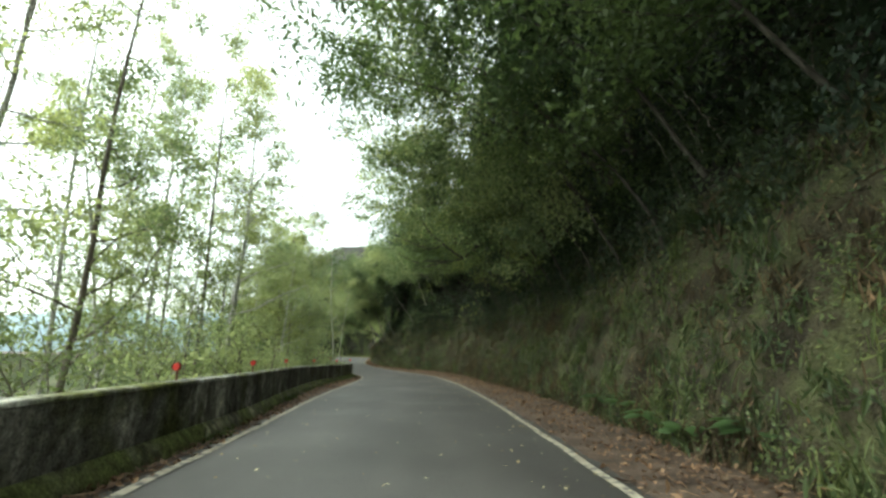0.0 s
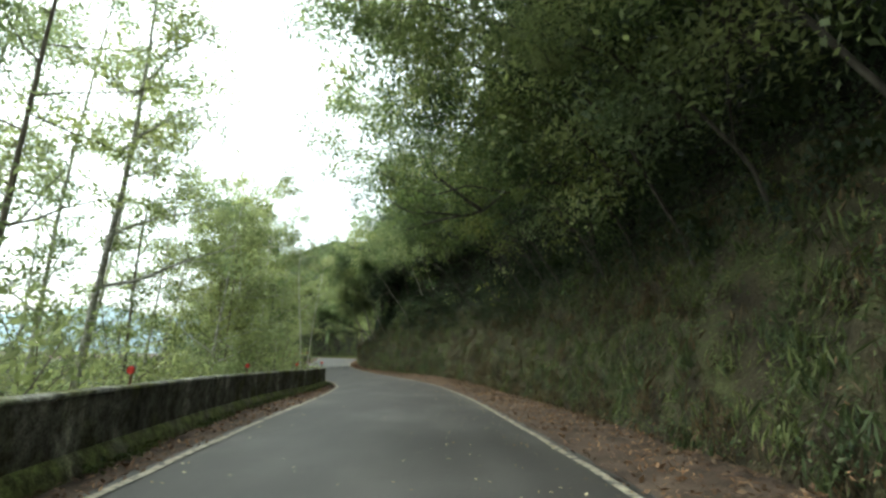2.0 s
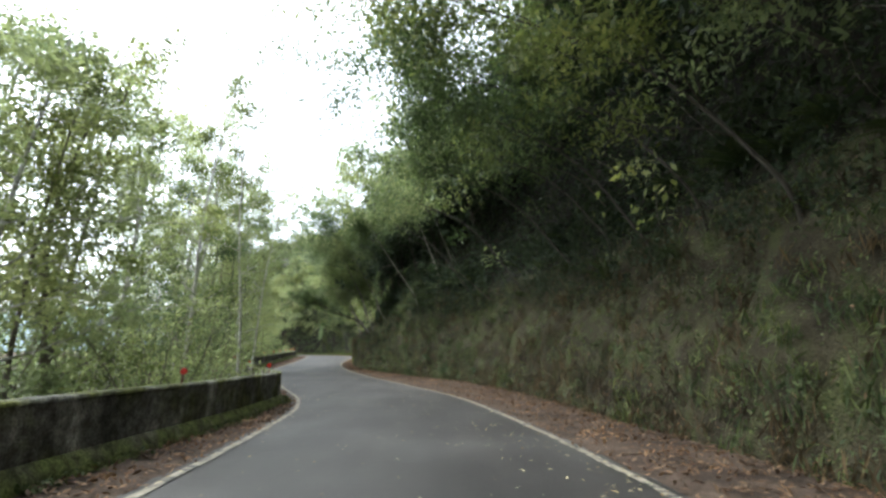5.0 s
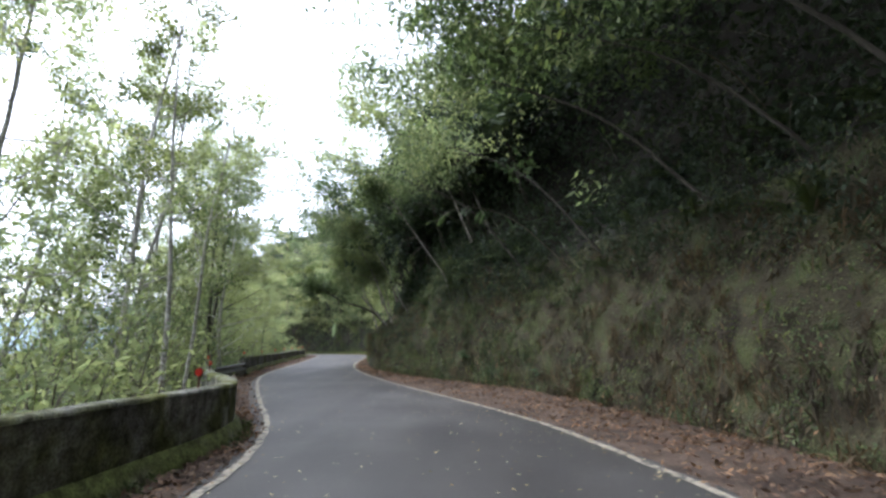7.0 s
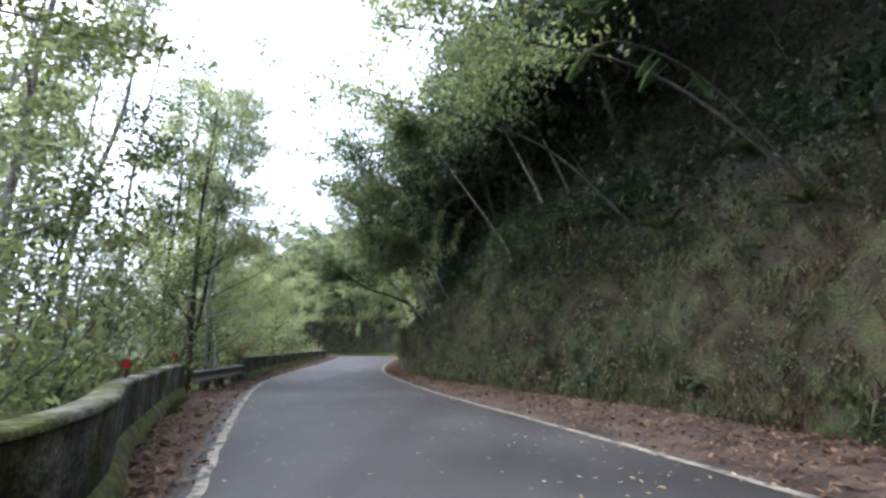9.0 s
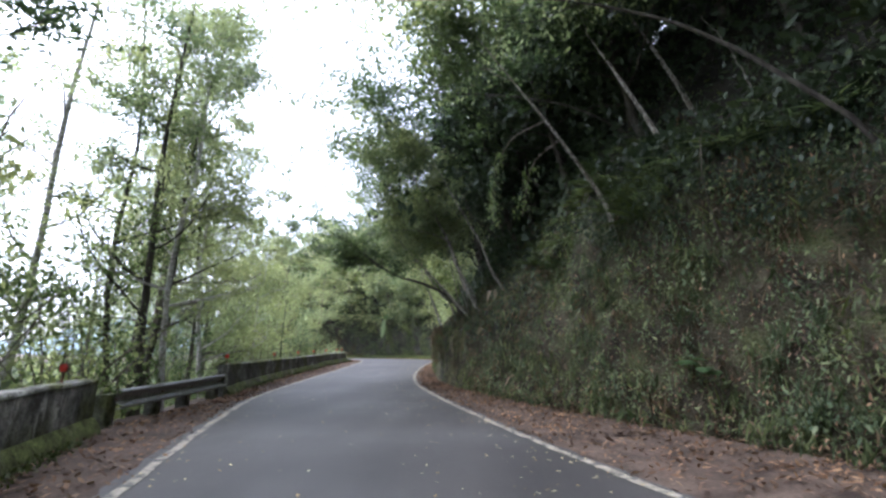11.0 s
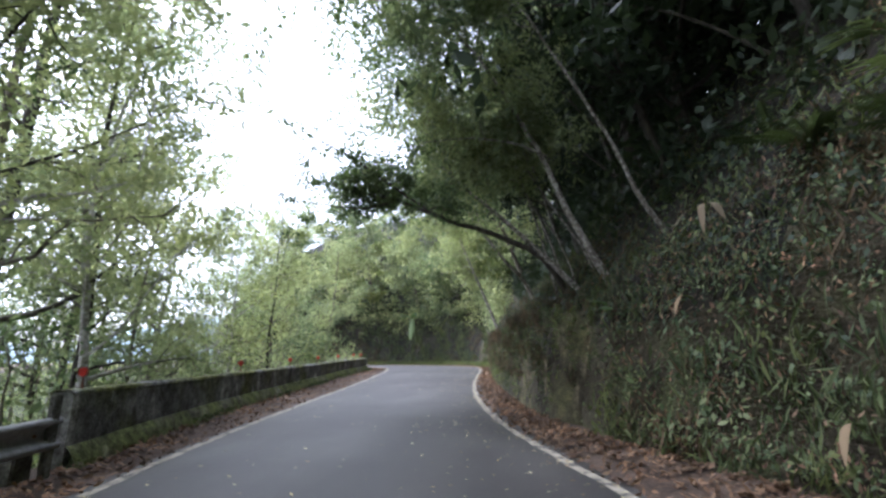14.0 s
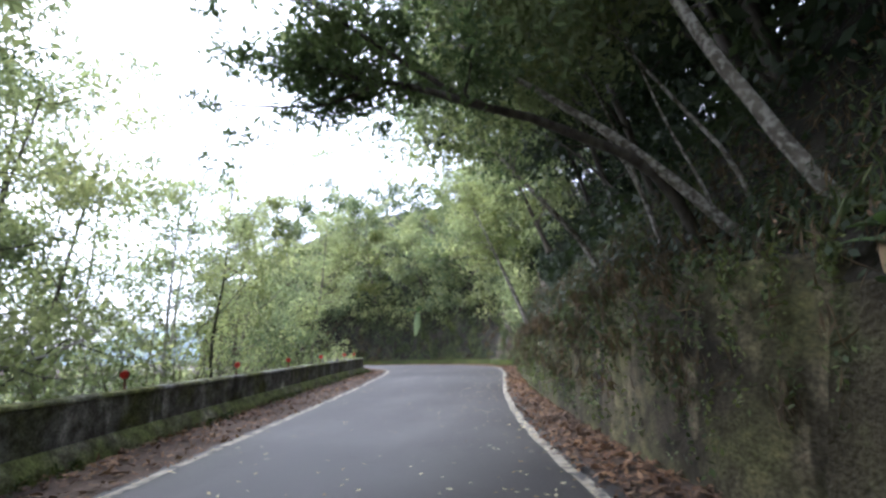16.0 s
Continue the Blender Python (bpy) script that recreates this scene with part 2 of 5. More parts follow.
RIGHT_LINE = [(2.0, -14), (1.95, 0), (1.8, 7), (1.5, 14), (1.12, 20.5), (0.75, 25.5), (0.2, 30), (-0.65, 34), (-1.65, 36.7), (-3.15, 39.9), (-4.8, 43.5),
              (-6.1, 46.7), (-7.4, 50), (-8.4, 52.8), (-9.2, 56.3), (-9.7, 60), (-10.0, 63.7), (-10.4, 68.5), (-11.6, 74), (-15.5, 79.5), (-24, 84), (-40, 86)]
WALL_ONE = [(-3.35, -12), (-3.5, 2), (-3.75, 7), (-4.2, 11), (-4.85, 15), (-5.45, 19), (-5.9, 23), (-6.02, 26.5), (-6.05, 30), (-6.2, 33), (-7.0, 34.9), (-8.3, 36.7), (-9.3, 38.4), (-10.6, 40.7), (-11.6, 42.6), (-12.1, 43.6)]
WALL_TWO = [(-13.28, 49.15), (-13.9, 51.2), (-14.45, 53.8), (-14.85, 56.5), (-15.35, 60), (-15.95, 64), (-16.7, 69), (-18.1, 71.6), (-20.5, 73.3)]
RAIL_LINE = [(-12.3, 44.3), (-12.72, 46.4), (-13.2, 48.95)]
BANK_FOOT = [(3.7, -14), (3.7, 0), (3.7, 10), (3.6, 16), (3.4, 22), (3.1, 26), (2.7, 30), (2.1, 34), (1.3, 37.5), (0.1, 41), (-1.8, 44.3), (-3.5, 46.9), (-5.2, 49.3), (-6.3, 51.0),
             (-7.05, 52.2), (-7.8, 54.3), (-8.4, 57), (-9.0, 60.5), (-9.5, 65), (-9.7, 69), (-9.8, 73), (-11.5, 79), (-17, 85), (-26, 88.5), (-42, 90)]

# ---- road, lines, ground ----


def by_station(points, n=420):
    """Through the points at a common station count, so that two lines pair up."""
    p = np.asarray(points, float)
    q = np.vstack([2 * p[0] - p[1], p, 2 * p[-1] - p[-2]])
    out = []
    for v in np.linspace(0, len(p) - 1 - 1e-6, n):
        i, u = int(v), v - int(v)
        a, b, c, d = q[i : i + 4]
        out.append(0.5 * (2 * b + (c - a) * u + (2 * a - 5 * b + 4 * c - d) * u * u + (3 * b - a - 3 * c + d) * u**3))
    return np.array(out)


la, ra = by_station(LEFT_LINE), by_station(RIGHT_LINE)
across = ra - la
across /= np.linalg.norm(across, axis=1, keepdims=True)
strips = []
for k, f in enumerate(np.linspace(0, 1, 13)):
    edge = (la - 0.3 * across) * (1 - f) + (ra + 0.3 * across) * f
    ragged = 0.05 * np.sin(np.arange(len(edge)) * 1.7) * np.sin(np.arange(len(edge)) * 0.53) * (k in (0, 12))
    edge = edge + across * ragged[:, None]
    crown_z = 0.03 + 0.035 * (1 - (2 * f - 1) ** 2) - (0.04 if k in (0, 12) else 0)
    strips.append(np.c_[edge, level(edge[:, 1]) + crown_z])
road_v = np.stack(strips, 1).reshape(-1, 3)
road = mesh_object("road", road_v, grid_faces(len(la), 13), ASPHALT, smooth=True)
tagged(road, "narrow worn grey asphalt mountain road", "road", kind="structure")


def painted_line(name, line, width=0.12):
    d = right_of(line)
    wob = 0.012 * np.sin(np.arange(len(line)) * 0.9)[:, None]
    a, b = line - d * (width / 2 + wob), line + d * (width / 2 - wob)
    v = np.stack([np.c_[a, level(a[:, 1]) + 0.0], np.c_[b, level(b[:, 1]) + 0.0]], 1)
    v[..., 2] += 0.042
    ob = mesh_object(name, v.reshape(-1, 3), grid_faces(len(line), 2), PAINT)
    return tagged(ob, "worn white painted edge line on asphalt", "road line", kind="structure")


painted_line("edge_line_valley_side", la)
painted_line("edge_line_hill_side", ra)


def distance_left(px, py, line):
    """Signed distance from a plan line, positive to its left."""
    best = np.full(px.shape, 1e9)
    side = np.zeros(px.shape)
    for (ax, ay), (bx, by) in zip(line[:-1], line[1:]):
        dx, dy = bx - ax, by - ay
        u = np.clip(((px - ax) * dx + (py - ay) * dy) / (dx * dx + dy * dy), 0, 1)
        ex, ey = px - ax - u * dx, py - ay - u * dy
        d = np.hypot(ex, ey)
        closer = d < best
        best = np.where(closer, d, best)
        side = np.where(closer, np.sign(dx * ey - dy * ex), side)
    return best * side


VALLEY_EDGE = curve_through(WALL_ONE[:-1] + RAIL_LINE[1:] + WALL_TWO[1:] + [(-28, 75.5), (-60, 76)], 1.5)


def ground_height(px, py):
    px, py = np.asarray(px, float), np.asarray(py, float)
    d = distance_left(px, py, VALLEY_EDGE)
    base = level(py)
    drop = np.clip(d - 0.7, 0, None)
    z = base - 0.72 * np.minimum(drop, 60) - 0.1 * np.clip(drop - 60, 0, 300)
    bumps = lumpy(np.stack([px.ravel(), py.ravel(), 0 * px.ravel()], 1), 3.0).reshape(px.shape)
    return z + np.clip(drop, 0, 2) * 0.18 * bumps


gx = np.r_[-3000, -1500, -700, -350, -180, -110, -75, np.arange(-55, 14, 0.75), 30, 80, 300, 1500, 3000]
gy = np.r_[-3000, -1000, -300, -100, -50, np.arange(-22, 100, 0.75), 115, 140, 200, 400, 1200, 3000]
mx, my = np.meshgrid(gx, gy)
gz = ground_height(mx, my) - 0.005
ground = mesh_object("ground", np.stack([mx, my, gz], -1).reshape(-1, 3), grid_faces(len(gy), len(gx)), SOIL, smooth=True)
ground.data.materials.append(FOREST_FLOOR)
cell_x, cell_y = (mx[:-1, :-1] + mx[1:, 1:]) / 2, (my[:-1, :-1] + my[1:, 1:]) / 2
wooded = (distance_left(cell_x, cell_y, VALLEY_EDGE) > 0.9).ravel()
ground.data.polygons.foreach_set("material_index", wooded.astype(np.int32))
tagged(ground, "brown leafy soil verge falling away to the wooded valley", "ground", kind="structure")

# far ridge across the valley, with the haze painted into its colour
ra_ang = np.linspace(radians(20), radians(200), 90)
ridge = []
for k, (r, h) in enumerate(((900, -95), (1000, 20), (1150, 70), (1400, 40))):
    hh = h + (k > 0) * (28 * np.sin(ra_ang * 7) + 16 * np.sin(ra_ang * 17 + 1) + 6 * np.sin(ra_ang * 41))
    ridge.append(np.c_[r * np.cos(ra_ang), r * np.sin(ra_ang), hh])
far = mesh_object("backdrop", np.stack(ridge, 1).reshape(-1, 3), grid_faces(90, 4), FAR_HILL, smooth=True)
tagged(far, "distant wooded mountain ridge, its haze painted as pale blue-green", "mountain", kind="structure")

# ---- hillside on the uphill side ----
foot = curve_through(BANK_FOOT, 0.4)
foot_n = right_of(foot)
D_HIGH = np.array([0, 0.05, 0.16, 0.28, 0.42, 0.58, 0.78, 1.1, 2.0, 4.0, 8, 16, 32, 70])
H_HIGH = np.array([-0.05, 0.25, 0.8, 1.5, 2.3, 3.1, 3.9, 4.8, 5.8, 7.4, 10.5, 16, 24, 38])
D_MID = np.array([0, 0.1, 0.28, 0.55, 0.95, 1.45, 1.85, 2.25, 3.0, 4.8, 8.6, 16.5, 32, 70])
D_LOW = np.array([0, 0.3, 0.36, 0.42, 0.5, 0.75, 1.05, 1.6, 2.8, 4.5, 8, 16, 32, 70])
H_LOW = np.array([-0.05, 0.0, 0.4, 1.0, 1.65, 2.05, 2.4, 2.9, 4.0, 5.6, 8.5, 14, 24, 38])


def low_part(y):
    """How much of the low, walled bank there is: none on the steep slope, all along the retaining wall."""
    return np.interp(y, [47.2, 49.2, 51.2, 53, 68.5, 72], [0, 0.4, 0.9, 1, 1, 0])


def walled(y):
    """Along the retaining wall."""
    return (np.asarray(y) > 52.1) & (np.asarray(y) < 69.5)


def profile(y):
    """Distances from the foot and heights above the road, at one place along the road; steeper woods above the first fifty metres."""
    w = float(low_part(y))
    m = float(np.interp(y, [2, 14, 40, 45.5], [0.5, 1, 1, 0]))
    d, h = (D_HIGH * (1 - m) + D_MID * m) * (1 - w) + D_LOW * w, H_HIGH * (1 - w) + H_LOW * w
    return d, h + float(np.interp(y, [46, 64], [0.85, 0.0])) * np.clip(d - 1.6, 0, 28)


hill_rows = []
for (x, y), (nx, ny) in zip(foot, foot_n):
    d, h = profile(y)
    hill_rows.append(np.c_[x + nx * d, y + ny * d, level(y) + h])
hill = np.array(hill_rows)
push = lumpy(hill.reshape(-1, 3), 1.1).reshape(hill.shape[:2]) * 0.34 + lumpy(hill.reshape(-1, 3), 0.4, 2.0).reshape(hill.shape[:2]) * 0.14
fade = np.clip(np.arange(14) / 3.0, 0, 1) * (1 - 0.75 * low_part(foot[:, 1])[:, None])
hill[..., 0] += foot_n[:, :1] * push * fade
hill[..., 1] += foot_n[:, 1:] * push * fade
FINE_U, FINE_V = np.arange(0, len(foot) - 0.99, 0.5), np.r_[np.arange(0, 8.5, 1 / 3), np.arange(9, 13.1, 1)]


def finer(grid):
    """The coarse bank resampled to a finer sheet."""
    a = np.minimum(FINE_U.astype(int), len(grid) - 2)
    b = np.minimum(FINE_V.astype(int), grid.shape[1] - 2)
    fu, fv = (FINE_U - a)[:, None, None], (FINE_V - b)[None, :, None]
    g = grid[a] * (1 - fu) + grid[a + 1] * fu
    return g[:, b] * (1 - fv) + g[:, b + 1] * fv


sheet = finer(hill)
flat_sheet = sheet.reshape(-1, 3)
grain = (lumpy(flat_sheet, 0.16, 4.0) * 0.07 + lumpy(flat_sheet, 0.3, 7.0) * 0.09).reshape(sheet.shape[:2]) * np.clip(FINE_V / 2, 0, 1) * np.clip(9 - FINE_V, 0, 1)
fine_n = finer(np.repeat(foot_n[:, None], 14, axis=1))
sheet[..., :2] += fine_n * (grain * (1 - 0.8 * finer(np.repeat(low_part(foot[:, 1])[:, None, None], 14, axis=1))[..., 0]))[..., None]
hillside = mesh_object("hillside", sheet.reshape(-1, 3), grid_faces(len(FINE_U), len(FINE_V)), BANK_MAT, smooth=True)
hillside.data.materials.append(SHADED_FLOOR)
SCARP = rough_ground("pale_earth_scarp", (0.06, 0.05, 0.036), (0.1, 0.083, 0.062), (0.16, 0.135, 0.105), 1.4, dist=0.1)
hillside.data.materials.append(SCARP)
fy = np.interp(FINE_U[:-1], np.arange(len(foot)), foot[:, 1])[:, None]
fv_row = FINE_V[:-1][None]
# shade-dark floor on the upper slope, above the wall and in the bend's hollow
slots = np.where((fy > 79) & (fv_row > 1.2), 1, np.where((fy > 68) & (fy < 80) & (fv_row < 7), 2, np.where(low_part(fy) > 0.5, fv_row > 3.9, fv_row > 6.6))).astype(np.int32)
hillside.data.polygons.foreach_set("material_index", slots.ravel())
tagged(hillside, "steep earth cutting covered in creepers and dry grass", "hillside", kind="structure")


def on_hill(u, v):
    """Places and outward normals on the hillside for u along the foot (metres of y as index) and v up the profile (row number)."""
    i, j = np.clip(u, 0, len(foot) - 1.001), np.clip(v, 0, 12.999)
    a, b = i.astype(int), j.astype(int)
    fu, fv = (i - a)[:, None], (j - b)[:, None]
    p = (hill[a, b] * (1 - fu) + hill[a + 1, b] * fu) * (1 - fv) + (hill[a, b + 1] * (1 - fu) + hill[a + 1, b + 1] * fu) * fv
    n = np.cross(hill[a, b + 1] - hill[a, b], hill[a + 1, b] - hill[a, b])
    n /= np.linalg.norm(n, axis=1, keepdims=True) + 1e-9
    return p, n


def hill_z(x, y):
    """Height of the bank or the slope at a place."""
    k = int(np.argmin((foot[:, 0] - x) ** 2 + (foot[:, 1] - y) ** 2))
    return float(level(foot[k, 1])) + float(np.interp(math.hypot(x - foot[k, 0], y - foot[k, 1]), *profile(foot[k, 1])))


# ---- parapet walls ----
def parapet(name, plan, height, thick, label, cap=0.045):
    """A concrete parapet along a plan line (its road face), with a battered toe and a rounded, paler top."""
    line = curve_through(plan, 0.35)
    n = -right_of(line)
    z = level(line[:, 1])
    height = np.interp(line[:, 1], *height)
    holder = new(name)
    tagged(holder, label, "parapet wall", group="roadside parapets")
    s = np.arange(len(line))
    chip = 0.005 * np.sin(s * 0.37) + 0.004 * np.sin(s * 2.3 + 1)
    toe = [np.c_[line + n * (o + chip)[:, None], z + h] for o, h in ((-0.16, -0.06), (-0.14, 0.06), (-0.09, 0.16), (-0.03, 0.24), (0.03, 0.27))]
    mesh_object("wall_toe", np.stack(toe, 1).reshape(-1, 3), grid_faces(len(line), 5), TOE_MAT, holder, "mossy sloping toe of the wall", True)
    prof = [(0.0, -0.06), (0.0, 0.1), (0.0, 0.2), (0.0, height - 0.05), (0.03, height), (thick - 0.03, height), (thick, height - 0.06), (thick, -0.7)]
    rows = [np.c_[line + n * (o + chip * (k in (1, 2)))[:, None], z + h + chip * (k in (3, 4, 5))] for k, (o, h) in enumerate(prof)]
    v = np.stack(rows, 1)
    faces = grid_faces(len(line), len(prof))
    v = v.reshape(-1, 3)
    ends = []
    m = len(prof)
    for base in (0, (len(line) - 1) * m):
        ends += [(base, base + 1, base + 6, base + 7), (base + 1, base + 2, base + 5, base + 6), (base + 2, base + 3, base + 4, base + 5)]
    mesh_object("wall_body", v, np.vstack([faces, ends]), WALL_MAT, holder, smooth=True).data.set_sharp_from_angle(angle=radians(28))
    cap_rows = [np.c_[line + n * o, z + height + chip + h] for o, h in ((-0.012, -0.03), (-0.005, 0.012), (0.05, cap * 0.6), (thick - 0.05, cap * 0.6), (thick + 0.01, 0.0), (thick + 0.012, -0.04))]
    mesh_object("wall_top", np.stack(cap_rows, 1).reshape(-1, 3), grid_faces(len(line), 6), CAP_MAT, holder, "pale lichen-covered wall top", True)
    return line, n


wall_line, wall_n = parapet("parapet_wall", WALL_ONE, ([0, 30, 40], [0.92, 0.9, 0.84]), 0.26, "curved mossy concrete parapet wall with dark stains")
wall2_line, wall2_n = parapet("parapet_wall", WALL_TWO, ([49, 52, 56, 66], [0.88, 0.8, 0.72, 0.62]), 0.26, "weathered grey concrete parapet wall beyond the guard rail")


def tube(points, radii, sides=7):
    p, r = np.asarray(points, float), np.asarray(radii, float)
    t = np.gradient(p, axis=0)
    t /= np.linalg.norm(t, axis=1, keepdims=True) + 1e-9
    ref = np.where(np.abs(t[:, 2:3]) < 0.9, np.array([[0, 0, 1.0]]), np.array([[1.0, 0, 0]]))
    a = np.cross(t, ref)
    a /= np.linalg.norm(a, axis=1, keepdims=True) + 1e-9
    b = np.cross(t, a)
    ang = np.linspace(0, 2 * np.pi, sides, endpoint=False)
    ring = a[:, None] * np.cos(ang)[None, :, None] + b[:, None] * np.sin(ang)[None, :, None]
    v = p[:, None] + ring * r[:, None, None]
    i = np.arange(len(p) * sides).reshape(len(p), sides)
    j = np.roll(i, -1, axis=1)
    f = np.stack([i[:-1], j[:-1], j[1:], i[1:]], -1).reshape(-1, 4)
    return v.reshape(-1, 3), f


def joined(pieces):
    v, f, k = [], [], 0
    for a, b in pieces:
        v.append(a)
        f.append(np.asarray(b) + k)
        k += len(a)
    return np.vstack(v), np.vstack(f)


# ---- vegetation ----
def leaf_mesh(centres, size, up_bias=0.6, droop=0.3, width=0.42, seed=0, facing=None, oval=False):
    """Folded leaf blades, two triangles each (four for a pointed oval), at the given places."""
    g = np.random.default_rng(seed)
    n = len(centres)
    normal = g.normal(size=(n, 3))
    normal[:, 2] += up_bias * 2
    if facing is not None:
        normal = normal * 0.8 + facing * 1.3
    normal /= np.linalg.norm(normal, axis=1, keepdims=True)
    way = g.normal(size=(n, 3))
    way[:, 2] -= droop * 2
    way -= normal * (way * normal).sum(1, keepdims=True)
    way /= np.linalg.norm(way, axis=1, keepdims=True) + 1e-9
    side = np.cross(normal, way)
    s = (size * g.uniform(0.6, 1.35, n))[:, None] if np.isscalar(size) else (size * g.uniform(0.6, 1.35, n))[:, None]
    w = s * width * g.uniform(0.7, 1.2, (n, 1))
    base = centres - way * s * 0.5
    tip = centres + way * s * 0.5 - normal * s * 0.12
    l = centres + side * w * 0.5 - normal * w * 0.12
    r = centres - side * w * 0.5 - normal * w * 0.12
    if oval:
        shift, bow = way * s * 0.2, normal * s * 0.05
        v = np.stack([base, l - shift, l * 0.9 + centres * 0.1 + shift - bow, tip, r * 0.9 + centres * 0.1 + shift - bow, r - shift], 1).reshape(-1, 3)
        k = np.arange(n)[:, None] * 6
        return v, np.hstack([k, k + 1, k + 5, k + 1, k + 2, k + 5, k + 2, k + 4, k + 5, k + 2, k + 3, k + 4]).reshape(-1, 3)
    v = np.stack([base, l, tip, r], 1).reshape(-1, 3)
    k = np.arange(n)[:, None] * 4
    f = np.hstack([k, k + 1, k + 2, k, k + 2, k + 3]).reshape(-1, 3)
    return v, f


def clumps(centres, radius, per, seed, flat=0.6):
    """Leaf places in uneven clumps round the centres: shells denser than cores."""
    g = np.random.default_rng(seed)
    c = np.repeat(np.asarray(centres, float), per, axis=0)
    d = g.normal(size=c.shape)
    d /= np.linalg.norm(d, axis=1, keepdims=True)
    rad = np.repeat(radius * g.uniform(0.55, 1.35, len(centres)), per)
    d *= (rad * g.uniform(0.0, 1.0, len(c)) ** 0.5)[:, None]
    d[:, 2] *= flat
    return c + d


def limb_path(start, direction, length, rise, g, steps=6):
    p, d = [np.array(start, float)], np.array(direction, float)
    for _ in range(steps):
        d = d + g.normal(size=3) * 0.16 + np.array([0, 0, rise / steps])
        d /= np.linalg.norm(d)
        p.append(p[-1] + d * length / steps)
    return np.array(p)


def tree(name, label, trunk, radius, bark, leaf, limbs=9, limb_len=2.2, reach=(0, 0, 0), clump=0.5, per=70, size=0.1, start=0.45, rise=0.4, seed=1, twigs=3, droop=0.3, sides=7, group="", core=0, boughs=(), bare=0.3):
    """A tree from its trunk's bends: tapered trunk with limbs and twigs, and a crown of leaf clumps along them."""
    g = np.random.default_rng(seed)
    path = curve_through(trunk, 0.4)
    path[1:-1] += g.normal(size=path[1:-1].shape) * radius * 0.07
    n = len(path)
    rad = radius * (1 - 0.82 * np.linspace(0, 1, n) ** 0.9)
    rad[0] *= 1.35
    pieces, spots = [tube(path, rad, sides)], [path[-1]]
    for k in range(limbs):
        f = start + (1 - start) * (k + g.uniform(0, 0.9)) / limbs
        at = path[min(n - 1, int(f * (n - 1)))]
        a = g.uniform(0, 2 * np.pi)
        d = np.array([np.cos(a), np.sin(a), 0.35]) + np.array(reach)
        d /= np.linalg.norm(d)
        ln = limb_len * g.uniform(0.6, 1.25) * (1.15 - 0.45 * f)
        lp = limb_path(at, d, ln, rise, g)
        r0 = max(0.014, radius * (1 - 0.8 * f) * 0.5)
        pieces.append(tube(lp, np.linspace(r0, r0 * 0.25, len(lp)), 4))
        spots += [lp[-1], lp[4], lp[3]]
        for _ in range(twigs):
            j = g.integers(2, len(lp))
            td = g.normal(size=3) * 0.8 + (lp[-1] - lp[0]) / ln
            tp = limb_path(lp[j], td / np.linalg.norm(td), ln * g.uniform(0.25, 0.5), rise * 0.5 - droop * 0.4, g, 4)
            pieces.append(tube(tp, np.linspace(r0 * 0.4, 0.006, len(tp)), 3))
            spots += [tp[-1], tp[2]]
    for points, thick in boughs:
        bp = curve_through(points, 0.25)
        bp[1:-1] += g.normal(size=bp[1:-1].shape) * thick * 0.25
        pieces.append(tube(bp, thick * np.linspace(1, 0.3, len(bp)), 6))
        for j in range(int(bare * len(bp)), len(bp), 2):
            td = g.normal(size=3) + (bp[-1] - bp[0]) / np.linalg.norm(bp[-1] - bp[0]) * 0.6
            tp = limb_path(bp[j], td / np.linalg.norm(td), g.uniform(0.4, 1.1), 0.1 - droop * 0.3, g, 4)
            pieces.append(tube(tp, np.linspace(thick * 0.3, 0.005, len(tp)), 3))
            spots += [tp[-1], tp[2]]
        spots.append(bp[-1])
    holder = new(name)
    holder.location = trunk[0]
    tagged(holder, label, "tree", group=group)
    off = -np.array(trunk[0], float)
    v, f = joined(pieces)
    mesh_object("trunk", v + off, f, bark, holder, smooth=True)
    spots = np.array(spots)
    if core:
        spots = np.vstack([spots, spots[g.integers(0, len(spots), core)] + g.normal(size=(core, 3)) * clump * 1.3])
    c = clumps(spots, clump, per, seed + 11)
    v, f = leaf_mesh(c, size, 0.5, droop, seed=seed + 5)
    mesh_object("crown", v + off, f, leaf, holder)
    return holder


# valley side: slender trees beyond the parapet
def at_ground(x, y):
    return float(ground_height(np.array([x]), np.array([y]))[0])


